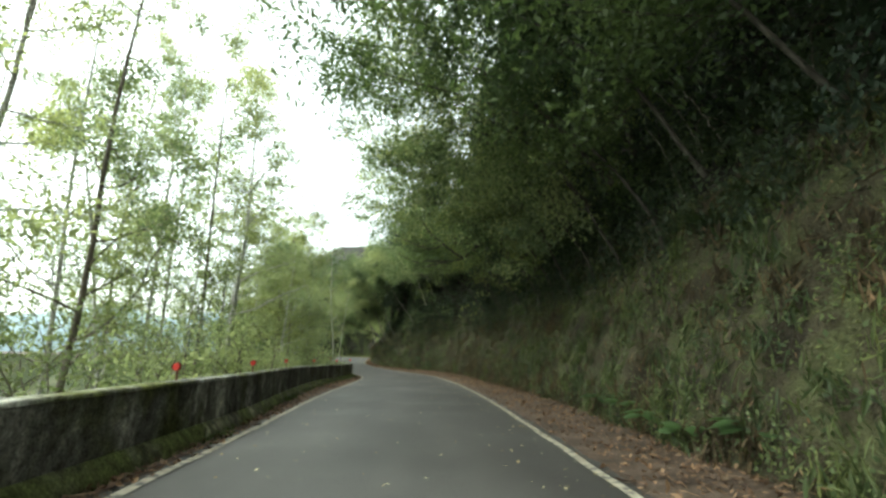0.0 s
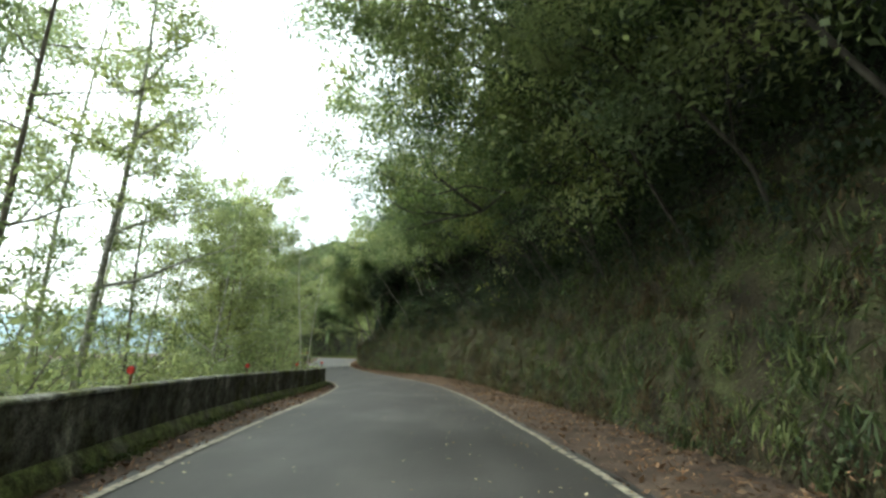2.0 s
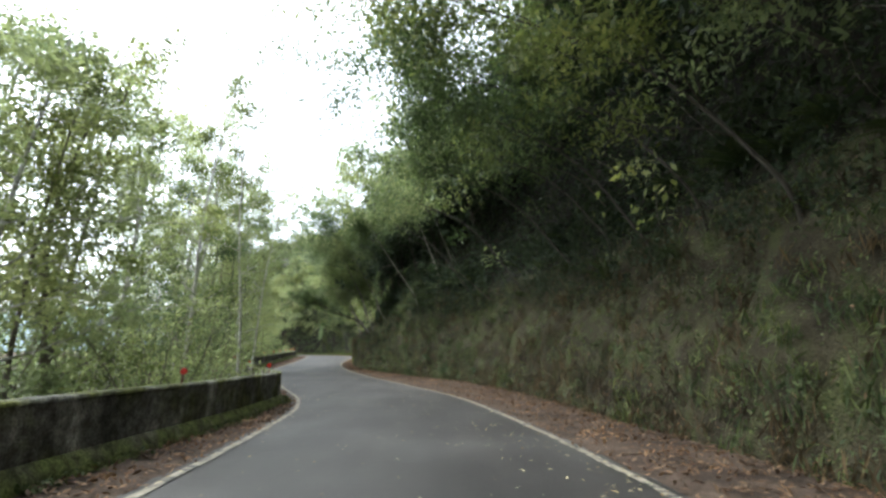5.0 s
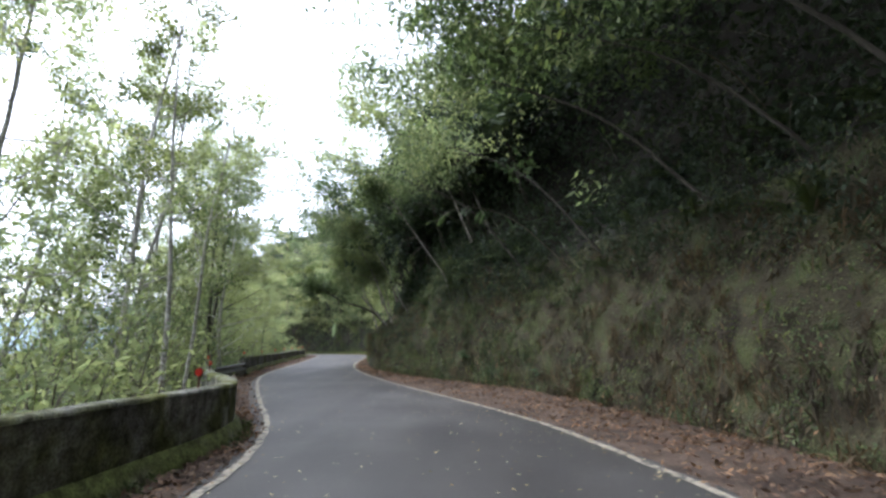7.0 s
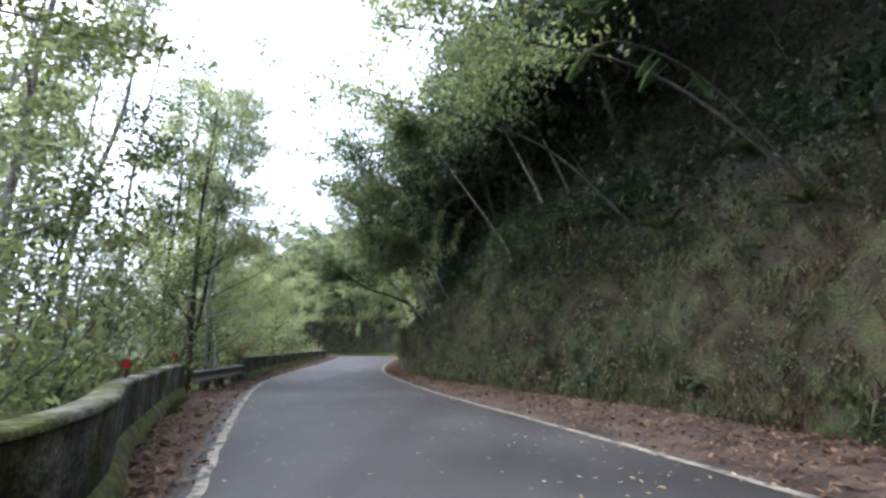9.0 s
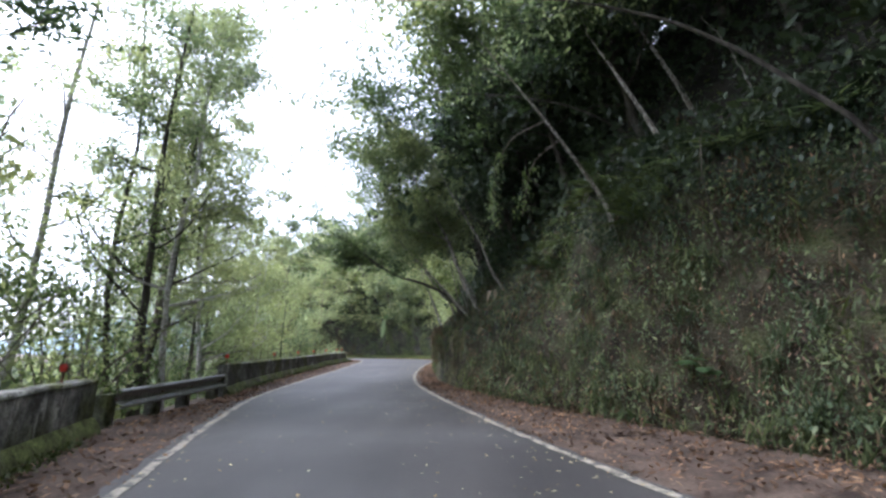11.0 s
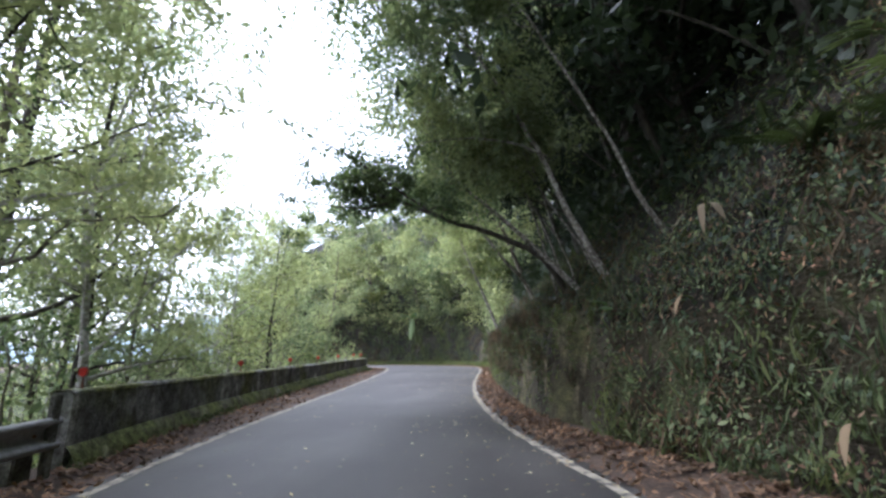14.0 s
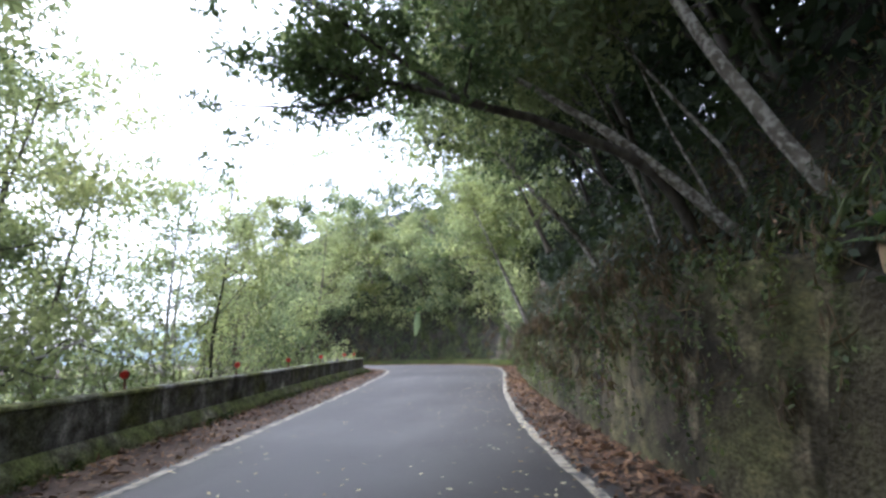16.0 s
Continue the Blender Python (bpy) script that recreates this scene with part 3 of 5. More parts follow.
def valley_tree(x, y, tall, lean, radius, leaf, bark, seed, **kw):
    z = at_ground(x, y) - 0.1
    g = np.random.default_rng(seed)
    pts = [(x, y, z)]
    for f in (0.3, 0.6, 1.0):
        pts.append((x + lean[0] * f + g.normal() * 0.15, y + lean[1] * f + g.normal() * 0.15, z + (tall - z) * f))
    opts = dict(limbs=17, limb_len=2.5, clump=0.6, per=46, size=0.145, start=0.22, rise=0.5, seed=seed, group="valley trees")
    if y < 30:
        opts.update(per=62 if y < 24 else 54, size=0.145, clump=0.7)
        if tall >= 14 and y > 12:
            opts.update(limbs=22, limb_len=3.3)
    if 43 < y < 62:
        opts.update(per=48 if y < 53 else 36, size=0.13 if y < 53 else 0.15)
    if (x, y) in ((-18.4, 51.2), (-16.6, 52.0), (-19.5, 54.5)):
        opts.update(limbs=22, limb_len=2.6, start=0.1, size=0.145, core=16, per=42)
    if (x, y) == (-9.05, 19.5):
        opts.update(limbs=14, limb_len=2.6, per=52, size=0.13, start=0.5, boughs=[([(-9.0, 19.6, 2.9), (-8.2, 20.0, 3.2), (-7.3, 20.7, 3.9), (-6.4, 21.6, 4.5)], 0.06), ([(-8.95, 19.6, 4.2), (-8.2, 20.3, 4.9), (-7.2, 21.2, 5.5)], 0.05), ([(-8.95, 19.6, 6.6), (-8.0, 20.0, 7.8), (-6.9, 20.4, 8.6)], 0.05), ([(-8.9, 19.6, 8.2), (-7.8, 19.5, 9.6), (-6.6, 19.4, 10.4)], 0.045)])
    if radius < 0.065:
        opts.update(limbs=10, limb_len=1.4, per=34, size=0.095, start=0.42, clump=0.42)
    opts.update(kw)
    return tree("tree", "slender grey-barked tree with thin light green foliage beyond the wall", pts, radius, bark, leaf, **opts)


VALLEY = [
    # x, y, height of the top, lean x, lean y, radius, leaf, bark
    (-12.0, 6.5, 17, 0.2, 0.5, 0.12, 0, 0),
    (-9.0, 8.5, 14, -0.8, 0.5, 0.11, 0, 0), (-10.5, 12.5, 17, 0.4, 0.8, 0.12, 1, 2), (-8.6, 16.5, 14, -0.5, 0.6, 0.08, 0, 2), (-13.4, 16, 18, -1.4, 1.0, 0.12, 1, 0),
    (-14.0, 21.2, 16, -5.5, 0.2, 0.12, 0, 0), (-14.2, 21.8, 17, 0.3, 0.3, 0.13, 0, 0), (-16.6, 30, 17, 0.3, 0.3, 0.13, 0, 0), (-16.4, 26, 18, 0.6, 0.4, 0.14, 0, 0), (-17.2, 23, 18, 0.8, 0.4, 0.13, 1, 2), (-9.05, 19.5, 14, 0.25, 0.3, 0.12, 0, 0),
    (-8.6, 27, 7, -0.6, 0.5, 0.06, 3, 2), (-9.0, 26.2, 7.5, 0.3, 0.4, 0.08, 0, 0), (-10.4, 29.0, 9.0, 0.3, 0.4, 0.09, 0, 2), (-10.8, 30, 9, 0.4, 0.5, 0.09, 3, 2), (-11.3, 33, 11, 0.2, 0.3, 0.1, 4, 0), (-14.5, 31, 11, 0.3, 0.2, 0.1, 0, 0), 
    (-7.68, 33.6, 9.0, -0.6, 0.1, 0.06, 3, 0), (-7.42, 33.7, 6.5, 0.5, 0.2, 0.04, 0, 0), (-12.5, 26.5, 12, -0.3, 0.6, 0.09, 3, 2), (-15.8, 40.0, 9.0, -0.6, 0.6, 0.08, 0, 0), (-13.8, 46.5, 12, -0.6, 0.4, 0.11, 0, 1), (-14.5, 46.6, 13, -1.6, 0.6, 0.085, 1, 1), (-13.35, 46.7, 11, -0.3, 0.3, 0.085, 4, 0), (-11.6, 37.6, 13, 0.5, 0.3, 0.1, 3, 0), (-13.0, 41.0, 13.5, 0.2, 0.3, 0.1, 4, 0),
    (-14.8, 37.5, 11, -0.2, 0.8, 0.09, 0, 0), (-17.0, 37, 14, 0.5, 0.5, 0.13, 1, 0), (-17.3, 43, 15, -0.4, 0.6, 0.13, 0, 0), (-14.2, 41.5, 10, -0.4, 0.5, 0.08, 1, 2),
    (-16.6, 45.5, 15, 0.4, 0.6, 0.12, 0, 0), (-14.9, 47.6, 14, 1.4, 0.5, 0.09, 0, 1), (-16.4, 49.5, 13, 0.6, 0.5, 0.13, 0, 2), (-15.6, 51.5, 8, -1.0, 0.5, 0.1, 0, 0),
    (-18.4, 51.2, 15, 0.5, 0.3, 0.2, 4, 1), (-16.6, 52.0, 12, -0.3, 0.3, 0.09, 0, 1), (-19.5, 54.5, 14, -0.2, 0.3, 0.12, 4, 1), (-21.0, 55.0, 12, -0.4, 0.5, 0.13, 1, 1), (-17.6, 54.6, 6.6, 0, 0.3, 0.07, 0, 2), (-19.4, 57.2, 7.2, 0.1, 0.3, 0.08, 4, 2), (-22.4, 53.2, 8.5, 0, 0.3, 0.09, 0, 2), (-18.2, 59.0, 6.0, 0, 0.3, 0.07, 4, 0), (-24.0, 61.5, 8.5, 0, 0.3, 0.09, 0, 2), (-21.6, 57, 9, -0.2, 0.4, 0.12, 1, 1), (-16.35, 58.7, 6.0, -0.3, 0.3, 0.05, 0, 1), (-19.0, 63, 8, 0.5, 0.4, 0.09, 0, 2), (-22.5, 64, 9, 0.5, 0.3, 0.1, 0, 0),
    (-18.6, 68, 7.5, 0.3, 0.3, 0.08, 0, 2), (-24, 70, 8, 0.3, 0.3, 0.1, 3, 2), (-27, 60, 10, 0.3, 0.3, 0.12, 0, 0), (-23, 33, 12, 0.3, 0.3, 0.13, 1, 0), (-22, 47, 12, 0.3, 0.3, 0.13, 0, 0), (-21, 19, 16, 0.3, 0.3, 0.14, 1, 0),
]
LEAVES = [LEAF_LIGHT, LEAF_MID, LEAF_DARK, LEAF_YELLOW, LEAF_GLARE]
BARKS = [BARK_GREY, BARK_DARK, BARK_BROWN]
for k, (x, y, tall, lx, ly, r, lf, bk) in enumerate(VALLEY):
    # swap to paler leaf copies, which paint the glare on the valley trees
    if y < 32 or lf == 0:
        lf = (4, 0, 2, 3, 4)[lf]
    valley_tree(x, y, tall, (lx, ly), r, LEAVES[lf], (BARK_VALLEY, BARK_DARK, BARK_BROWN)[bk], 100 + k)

# uphill side: trees leaning out over the road
HILL = [
    # base, bends, radius, leaf, bark, reach
    ((4.6, 3, 4.6), (3.4, 4, 8), (-0.4, 6, 12), 0.16, 2, 1), ((4.9, 8, 4.6), (3.2, 9, 8), (-0.8, 11, 12.5), 0.16, 1, 1), ((4.8, 13, 4.6), (3.0, 14, 8), (-1.0, 16, 12.5), 0.16, 0, 1),
    ((4.7, 18, 4.6), (3.0, 18.6, 8), (-0.6, 20, 12), 0.15, 3, 1), ((4.5, 22.5, 4.6), (2.6, 23.4, 7.4), (-1.6, 24.5, 11), 0.15, 0, 1), ((4.3, 26.5, 4.6), (2.2, 27.6, 7.6), (-2.4, 29, 11), 0.15, 3, 1),
    ((3.9, 31, 4.6), (1.8, 32, 7.6), (-3.0, 33.5, 11), 0.15, 1, 1), ((3.3, 35.5, 4.6), (0.8, 36.6, 7.6), (-4.0, 38, 10.5), 0.15, 0, 1), ((2.0, 40, 4.6), (-0.6, 41, 7.8), (-5.6, 42.5, 10.5), 0.14, 0, 1),
    # the two with negative y are unseen, added only to cast shade
    ((-0.2, 43.6, 5.0), (-2.6, 44.6, 7.8), (-7.0, 46, 10.5), 0.14, 0, 1), ((5.2, -4, 4.6), (3.6, -3, 9), (0.8, -2, 13), 0.16, 2, 1), ((5.4, -10, 4.6), (3.8, -9, 9), (0.8, -8, 13), 0.16, 2, 1),
    ((-0.3, 48.8, 6), (-3.6, 49.8, 9), (-9.0, 51.5, 11), 0.13, 0, 1), ((-2.4, 51.8, 5.2), (-5.6, 53, 8.6), (-10.6, 54.6, 10.2), 0.13, 0, 1), ((-4.4, 56, 4.8), (-7.4, 57, 8), (-11.6, 58.8, 9.6), 0.13, 0, 1),
    ((-5.8, 61, 4.6), (-8.4, 62, 8), (-11.0, 63.6, 9.8), 0.13, 0, 1),
    # first two here: also unseen behind the start, added for overhead shade
    ((4.8, -7, 5.0), (3.0, -6.4, 7.6), (-1.6, -5.6, 10), 0.14, 2, 1), ((4.9, -1, 5.0), (3.0, -0.4, 7.6), (-1.8, 0.6, 10), 0.14, 2, 1), ((4.9, 5.4, 5.0), (3.0, 6, 7.6), (-1.6, 7, 10), 0.14, 2, 1),
    ((4.8, 10.6, 5.0), (3.0, 11.4, 7.4), (-0.8, 12.5, 9.8), 0.14, 1, 1), ((4.8, 15.6, 5.0), (3.0, 16.4, 7.4), (-0.4, 17.5, 9.8), 0.14, 0, 1), ((4.6, 20.4, 5.0), (2.9, 21, 7.4), (-0.2, 22, 9.4), 0.14, 1, 1),
    ((4.2, 29, 5.2), (2.4, 30, 7.6), (-0.6, 31, 9.4), 0.14, 2, 1), ((3.8, 33.4, 5.2), (2.0, 34.4, 7.6), (-1.0, 35.4, 9.6), 0.14, 1, 1),
]
for k, (a, b, c, r, lf, bk) in enumerate(HILL):
    root = (a[0] + 0.5, a[1], hill_z(a[0] + 0.5, a[1]) - 0.2)
    # near holds just the unseen shading trees, so fewer and larger leaves
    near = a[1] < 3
    # leaf tone by place along the road stands in for light under the canopy
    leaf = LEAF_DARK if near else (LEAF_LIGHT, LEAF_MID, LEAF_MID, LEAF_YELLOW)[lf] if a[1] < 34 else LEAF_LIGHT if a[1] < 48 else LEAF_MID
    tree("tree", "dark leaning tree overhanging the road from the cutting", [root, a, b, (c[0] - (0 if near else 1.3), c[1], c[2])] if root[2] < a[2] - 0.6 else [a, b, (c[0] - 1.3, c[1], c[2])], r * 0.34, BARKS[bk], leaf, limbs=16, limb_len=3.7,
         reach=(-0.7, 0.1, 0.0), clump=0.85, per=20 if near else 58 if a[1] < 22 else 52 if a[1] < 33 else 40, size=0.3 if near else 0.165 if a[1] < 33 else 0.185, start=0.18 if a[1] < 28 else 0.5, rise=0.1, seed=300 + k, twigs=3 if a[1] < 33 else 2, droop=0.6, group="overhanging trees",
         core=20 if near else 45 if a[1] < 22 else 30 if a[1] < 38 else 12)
PALE = [
    # slender pale stems: their bends from the foot up, radius, where the limbs begin
    ([(-1.3, 46.75, 4.6), (-1.46, 46.86, 5.66), (-2.22, 47.2, 7.8), (-3.6, 48.0, 11.4)], 0.08, 0.72), ([(-0.2, 47.1, 5.0), (-0.41, 47.1, 5.94), (-1.15, 47.1, 7.96), (-2.6, 47.5, 11.6)], 0.085, 0.72),
    ([(-2.85, 47.0, 4.0), (-3.04, 46.9, 4.77), (-4.31, 46.3, 6.53), (-6.3, 46.4, 9.6)], 0.06, 0.7), ([(-5.1, 52.8, 2.9), (-5.35, 52.7, 3.5), (-5.78, 52.55, 4.2), (-6.17, 52.5, 5.25), (-6.85, 52.15, 6.4), (-8.2, 51.9, 9.0)], 0.055, 0.78),
    ([(-6.05, 53.3, 2.25), (-6.95, 53.36, 4.2), (-7.41, 53.4, 5.48), (-8.54, 53.2, 7.66), (-9.9, 53.6, 10)], 0.085, 0.75), ([(-6.5, 54.3, 2.5), (-7.65, 54.2, 3.73), (-8.52, 54.46, 4.68), (-9.13, 54.66, 5.33), (-10.6, 55.3, 7)], 0.075, 0.7),
    ([(-7.4, 57.9, 2.4), (-7.93, 58.3, 3.67), (-8.58, 58.0, 4.4), (-10.2, 59.2, 7)], 0.08, 0.6), ([(-9.0, 66.2, 2.0), (-9.9, 66.5, 4.3), (-11.6, 67, 8.5)], 0.1, 0.5), ([(-6.7, 56.3, 2.2), (-7.3, 57, 5), (-8.8, 58.4, 8.5)], 0.045, 0.6), ([(-7.0, 55.6, 2.3), (-7.5, 55.7, 4.6), (-8.2, 56.4, 7.5)], 0.04, 0.7), ([(-6.3, 54.5, 2.6), (-6.5, 54.5, 3.55), (-6.96, 54.5, 4.36), (-7.45, 54.5, 5.2), (-8.4, 54.7, 7.2)], 0.035, 0.8), ([(-6.7, 54.6, 2.5), (-6.87, 54.5, 3.3), (-7.21, 54.5, 4.3), (-7.7, 54.6, 6.4)], 0.025, 0.8),
]
for k, (bends, r, first) in enumerate(PALE):
    x, y, z = bends[0]
    bends = [(x + 0.15, y, hill_z(x + 0.15, y) - 0.2)] + bends if hill_z(x, y) < z - 0.15 else bends
    tree("tree", "slender pale-barked tree leaning out from the bank", bends, r, BARK_GREY, LEAF_MID if bends[0][1] < 50 else LEAF_LIGHT, sides=10, limbs=9, limb_len=2.6, reach=(-0.8, 0.1, 0.1), clump=0.65, per=50, size=0.15, start=first, rise=0.1,
         seed=400 + k, twigs=3, droop=0.5, group="pale leaning trees", core=14, boughs=[([(-7.3, 53.35, 5.45), (-7.98, 53.3, 5.79), (-8.9, 53.3, 5.99), (-9.9, 53.2, 5.95)], 0.03)] if k == 4 else ())
for k, (y, top) in enumerate([(12.5, -3.6), (17.0, -3.8), (25.5, -4.6), (14.6, -4.6), (20.5, -4.8)]):
    tree("tree", "thin tree reaching far over the road with sparse leaves", [(4.9, y, 6.2), (1.6, y + 0.8, 10.2), (top, y + 2.2, 12.6)], 0.08, BARK_DARK, LEAF_MID, limbs=14, limb_len=2.6, reach=(-0.4, 0, 0), clump=0.6, per=30, size=0.14,
         start=0.35, rise=0.1, seed=460 + k, twigs=3, droop=0.6, group="overhanging trees")
# one dark bough reaching over the road
tree("tree", "dark tree with a long bough arching over the road", [(-6.7, 54.9, 2.2), (-7.4, 54.3, 3.4), (-8.49, 53.9, 3.97), (-9.33, 53.6, 4.2), (-10.6, 53.8, 4.85), (-11.6, 53.9, 5.2), (-12.9, 54.1, 5.7)], 0.085, BARK_DARK, LEAF_MID, limbs=16, limb_len=1.5, clump=0.42, per=46, size=0.12,
     start=0.55, rise=0.25, seed=450, twigs=3, droop=0.4, core=20, boughs=[([(-9.33, 53.6, 4.2), (-10.2, 53.3, 4.7), (-11.4, 53.0, 5.6), (-12.6, 53.0, 6.3)], 0.035), ([(-10.6, 53.8, 4.85), (-11.8, 54.2, 4.9), (-13.6, 54.4, 5.3)], 0.03)])
tree("tree", "dark gnarled tree with sparse crooked boughs over the cutting", [(5.0, 23.4, hill_z(5.0, 23.4) - 0.2), (4.6, 23.2, 6.6), (3.56, 23, 7.25), (1.88, 23, 6.85), (1.04, 23.1, 6.2), (-0.24, 23.3, 5.95), (-1.6, 23.8, 5.7)], 0.12, BARK_DARK, LEAF_MID, limbs=7, limb_len=1.2, clump=0.35, per=22, size=0.13,
     start=0.55, rise=0.2, seed=452, twigs=2, droop=0.3, boughs=[([(1.04, 23.1, 6.2), (0.46, 22.9, 6.55), (-0.64, 22.8, 7.4), (-1.2, 22.6, 8.3)], 0.075), ([(1.9, 23, 6.85), (0.5, 22.6, 6.9), (-0.6, 22.4, 6.5), (-1.54, 22.6, 6.85), (-2.6, 22.6, 7.4)], 0.045), ([(0.3, 23.2, 6.05), (-0.6, 22.4, 5.9), (-1.3, 21.95, 5.75), (-2.2, 21.6, 6.1)], 0.04)], bare=0.5)
# wood behind the cutting and beyond the bend
for k in range(30):
    u = k / 29
    y = 2 + 66 * u
    d = rng.uniform(3.5, 8)
    x = float(np.interp(y, foot[: 190, 1], foot[: 190, 0])) + d
    z = level(y) + float(np.interp(d, *profile(y))) - 0.3
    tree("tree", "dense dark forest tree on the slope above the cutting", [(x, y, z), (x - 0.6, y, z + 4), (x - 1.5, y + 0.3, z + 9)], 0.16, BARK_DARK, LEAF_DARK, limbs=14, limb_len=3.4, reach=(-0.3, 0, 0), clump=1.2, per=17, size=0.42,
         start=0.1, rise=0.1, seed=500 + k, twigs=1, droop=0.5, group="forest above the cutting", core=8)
for k in range(16):
    y = 44 + 1.5 * k
    i = int(np.argmin(np.abs(foot[:, 1] - y)))
    d = (3.0, 5.2)[k % 2] + rng.uniform(-0.5, 0.5)
    x, yy = foot[i] + foot_n[i] * d
    z = level(y) + float(np.interp(d, *profile(y))) - 0.2
    tree("tree", "dense dark forest tree above the retaining wall", [(x, yy, z), (x - 1.0, yy, z + 4), (x - 2.2, yy + 0.4, z + 8)], 0.12, BARK_DARK, LEAF_DARK, limbs=13, limb_len=3.0, reach=(-0.3, 0, 0), clump=1.0, per=24, size=0.32,
         start=0.2, rise=0.1, seed=700 + k, twigs=1, droop=0.5, group="forest above the cutting", core=16)
for k in range(14):
    i = int(np.interp(k, [0, 13], [len(foot) * 0.6, len(foot) - 6]))
    d = rng.uniform(9, 15)
    x, y = foot[i] + foot_n[i] * d
    z = level(y) + float(np.interp(d, D_HIGH, H_HIGH)) - 0.3
    tree("tree", "tall green forest tree on the hill behind the bend", [(x, y, z), (x, y, z + 4), (x + 0.5, y, z + 8.5)], 0.16, BARK_BROWN, LEAF_MID, limbs=14, limb_len=3.4, clump=1.2, per=24, size=0.42,
         start=0.1, rise=0.2, seed=740 + k, twigs=1, droop=0.4, group="trees round the bend", core=16)
for k in range(26):
    u = k / 25
    i = int(np.interp(u, [0, 1], [len(foot) * 0.66, len(foot) - 4]))
    d = rng.uniform(2.5, 8)
    if k % 3 == 0:
        d = 1.6
    x, y = foot[i] + foot_n[i] * d
    z = level(y) + float(np.interp(d, D_HIGH, H_HIGH)) - 0.3
    tall = rng.uniform(4.5, 9) * (0.75 if k % 3 == 0 else 1)
    tree("tree", "light green roadside tree on the far side of the bend", [(x, y, z), (x - foot_n[i][0], y - foot_n[i][1], z + tall * 0.5), (x - foot_n[i][0] * 2, y - foot_n[i][1] * 2, z + tall)], 0.13, BARK_BROWN, (LEAF_GLARE, LEAF_LIGHT, LEAF_GLARE, LEAF_YELLOW)[k % 4],
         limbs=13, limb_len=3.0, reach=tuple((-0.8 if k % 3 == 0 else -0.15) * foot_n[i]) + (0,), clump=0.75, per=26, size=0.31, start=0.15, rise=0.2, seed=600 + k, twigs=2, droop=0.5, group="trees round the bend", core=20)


# ---- cover on the bank, litter on the verge ----
def stuff(name, label, category, v, f, mat):
    return tagged(mesh_object(name, v, f, mat), label, category, kind="stuff")


n_bank = 102000
u = rng.uniform(38, len(foot) - 2, n_bank)
v_ = rng.uniform(0.3, 9.5, n_bank)
p, nrm = on_hill(u, v_)
keep = (lumpy(p, 0.7) + rng.uniform(-0.7, 0.7, n_bank) > np.interp(p[:, 1], [20, 28, 32, 40, 45], [-0.3, -0.25, -0.3, -0.3, -0.5]) - np.clip(v_ - 5, 0, 2) * 0.3) & ~(walled(p[:, 1]) & (v_ < 7))
p, nrm, v_ = p[keep] + nrm[keep] * (rng.uniform(0.0, 1.0, (keep.sum(), 1)) ** 2 * 0.38), nrm[keep], v_[keep]
v, f = leaf_mesh(p, np.interp(v_, [0, 5, 9], [0.062, 0.08, 0.12]), 0.35, 0.5, 0.55, 21, nrm)
stuff("bank_creepers", "green creepers and small leafy plants on the cutting", "plants", v, f, LEAF_BANK)
# tufts of drooping grass, each a small mound of blades
n_tuft, blades = 5600, 16
u, v_ = rng.uniform(38, len(foot) - 2, n_tuft), rng.uniform(0.3, 8.2, n_tuft)
p, nrm = on_hill(u, v_)
keep = ~(walled(p[:, 1]) & (v_ < 5)) & (v_ < np.interp(p[:, 1], [42, 46], [6.5, 8.2]))
p, nrm = p[keep], nrm[keep]
green = lumpy(p, 1.2, 3.0) + rng.uniform(-0.5, 0.5, len(p)) > np.interp(p[:, 1], [20, 27, 31, 39, 43], [-0.1, 0.1, 0.55, 0.5, -0.35])
for name, label, pick, mat in (("dry_grass", "dry brown grass and dead stems hanging on the cutting", ~green, LEAF_DRY), ("green_grass", "tufts of drooping green grass on the cutting", green, LEAF_BANK)):
    c, cn = np.repeat(p[pick], blades, axis=0), np.repeat(nrm[pick], blades, axis=0)
    spread = rng.normal(size=c.shape) * 0.1
    c = c + spread + cn * rng.uniform(0.02, 0.2, (len(c), 1)) - np.array([0, 0, 0.08])
    v, f = leaf_mesh(c, 0.29, 0.1, 1.9, 0.112, 22, cn * 0.7)
    stuff(name, label, "grass", v, f, mat)


def verge_litter(n, inner, outer, seed, spread):
    g = np.random.default_rng(seed)
    k = g.integers(0, len(inner) - 1, n)
    fr = g.uniform(0, 1, n)[:, None]
    a = inner[k] * (1 - fr) + inner[k + 1] * fr
    b = outer[k] * (1 - fr) + outer[k + 1] * fr
    w = (g.beta(*spread, n))[:, None]
    q = a * (1 - w) + b * w
    return np.c_[q, level(q[:, 1]) + 0.015 + g.uniform(0, 0.05, n)]


near_foot = np.stack([foot[np.argmin(((foot - q) ** 2).sum(1))] for q in ra])
q1 = verge_litter(26000, ra, near_foot, 31, (1.6, 1.0))
edge_all = np.vstack([wall_line, curve_through(RAIL_LINE, 0.35), wall2_line])
near_wall = np.stack([edge_all[np.argmin(((edge_all - q) ** 2).sum(1))] for q in la])
q2 = verge_litter(15000, la, near_wall, 32, (1.6, 1.0))
q3 = np.vstack([verge_litter(1900, la, ra, 33, (0.45, 0.45)), verge_litter(1700, la, ra, 36, (5.0, 0.7))])
q3[:, 2] = level(q3[:, 1]) + 0.075
v, f = leaf_mesh(q3, 0.06, 6.0, 0.0, 0.5, 35)
stuff("stray_leaves", "pale fallen leaves scattered on the asphalt", "fallen leaves", v, f, LITTER_PALE)
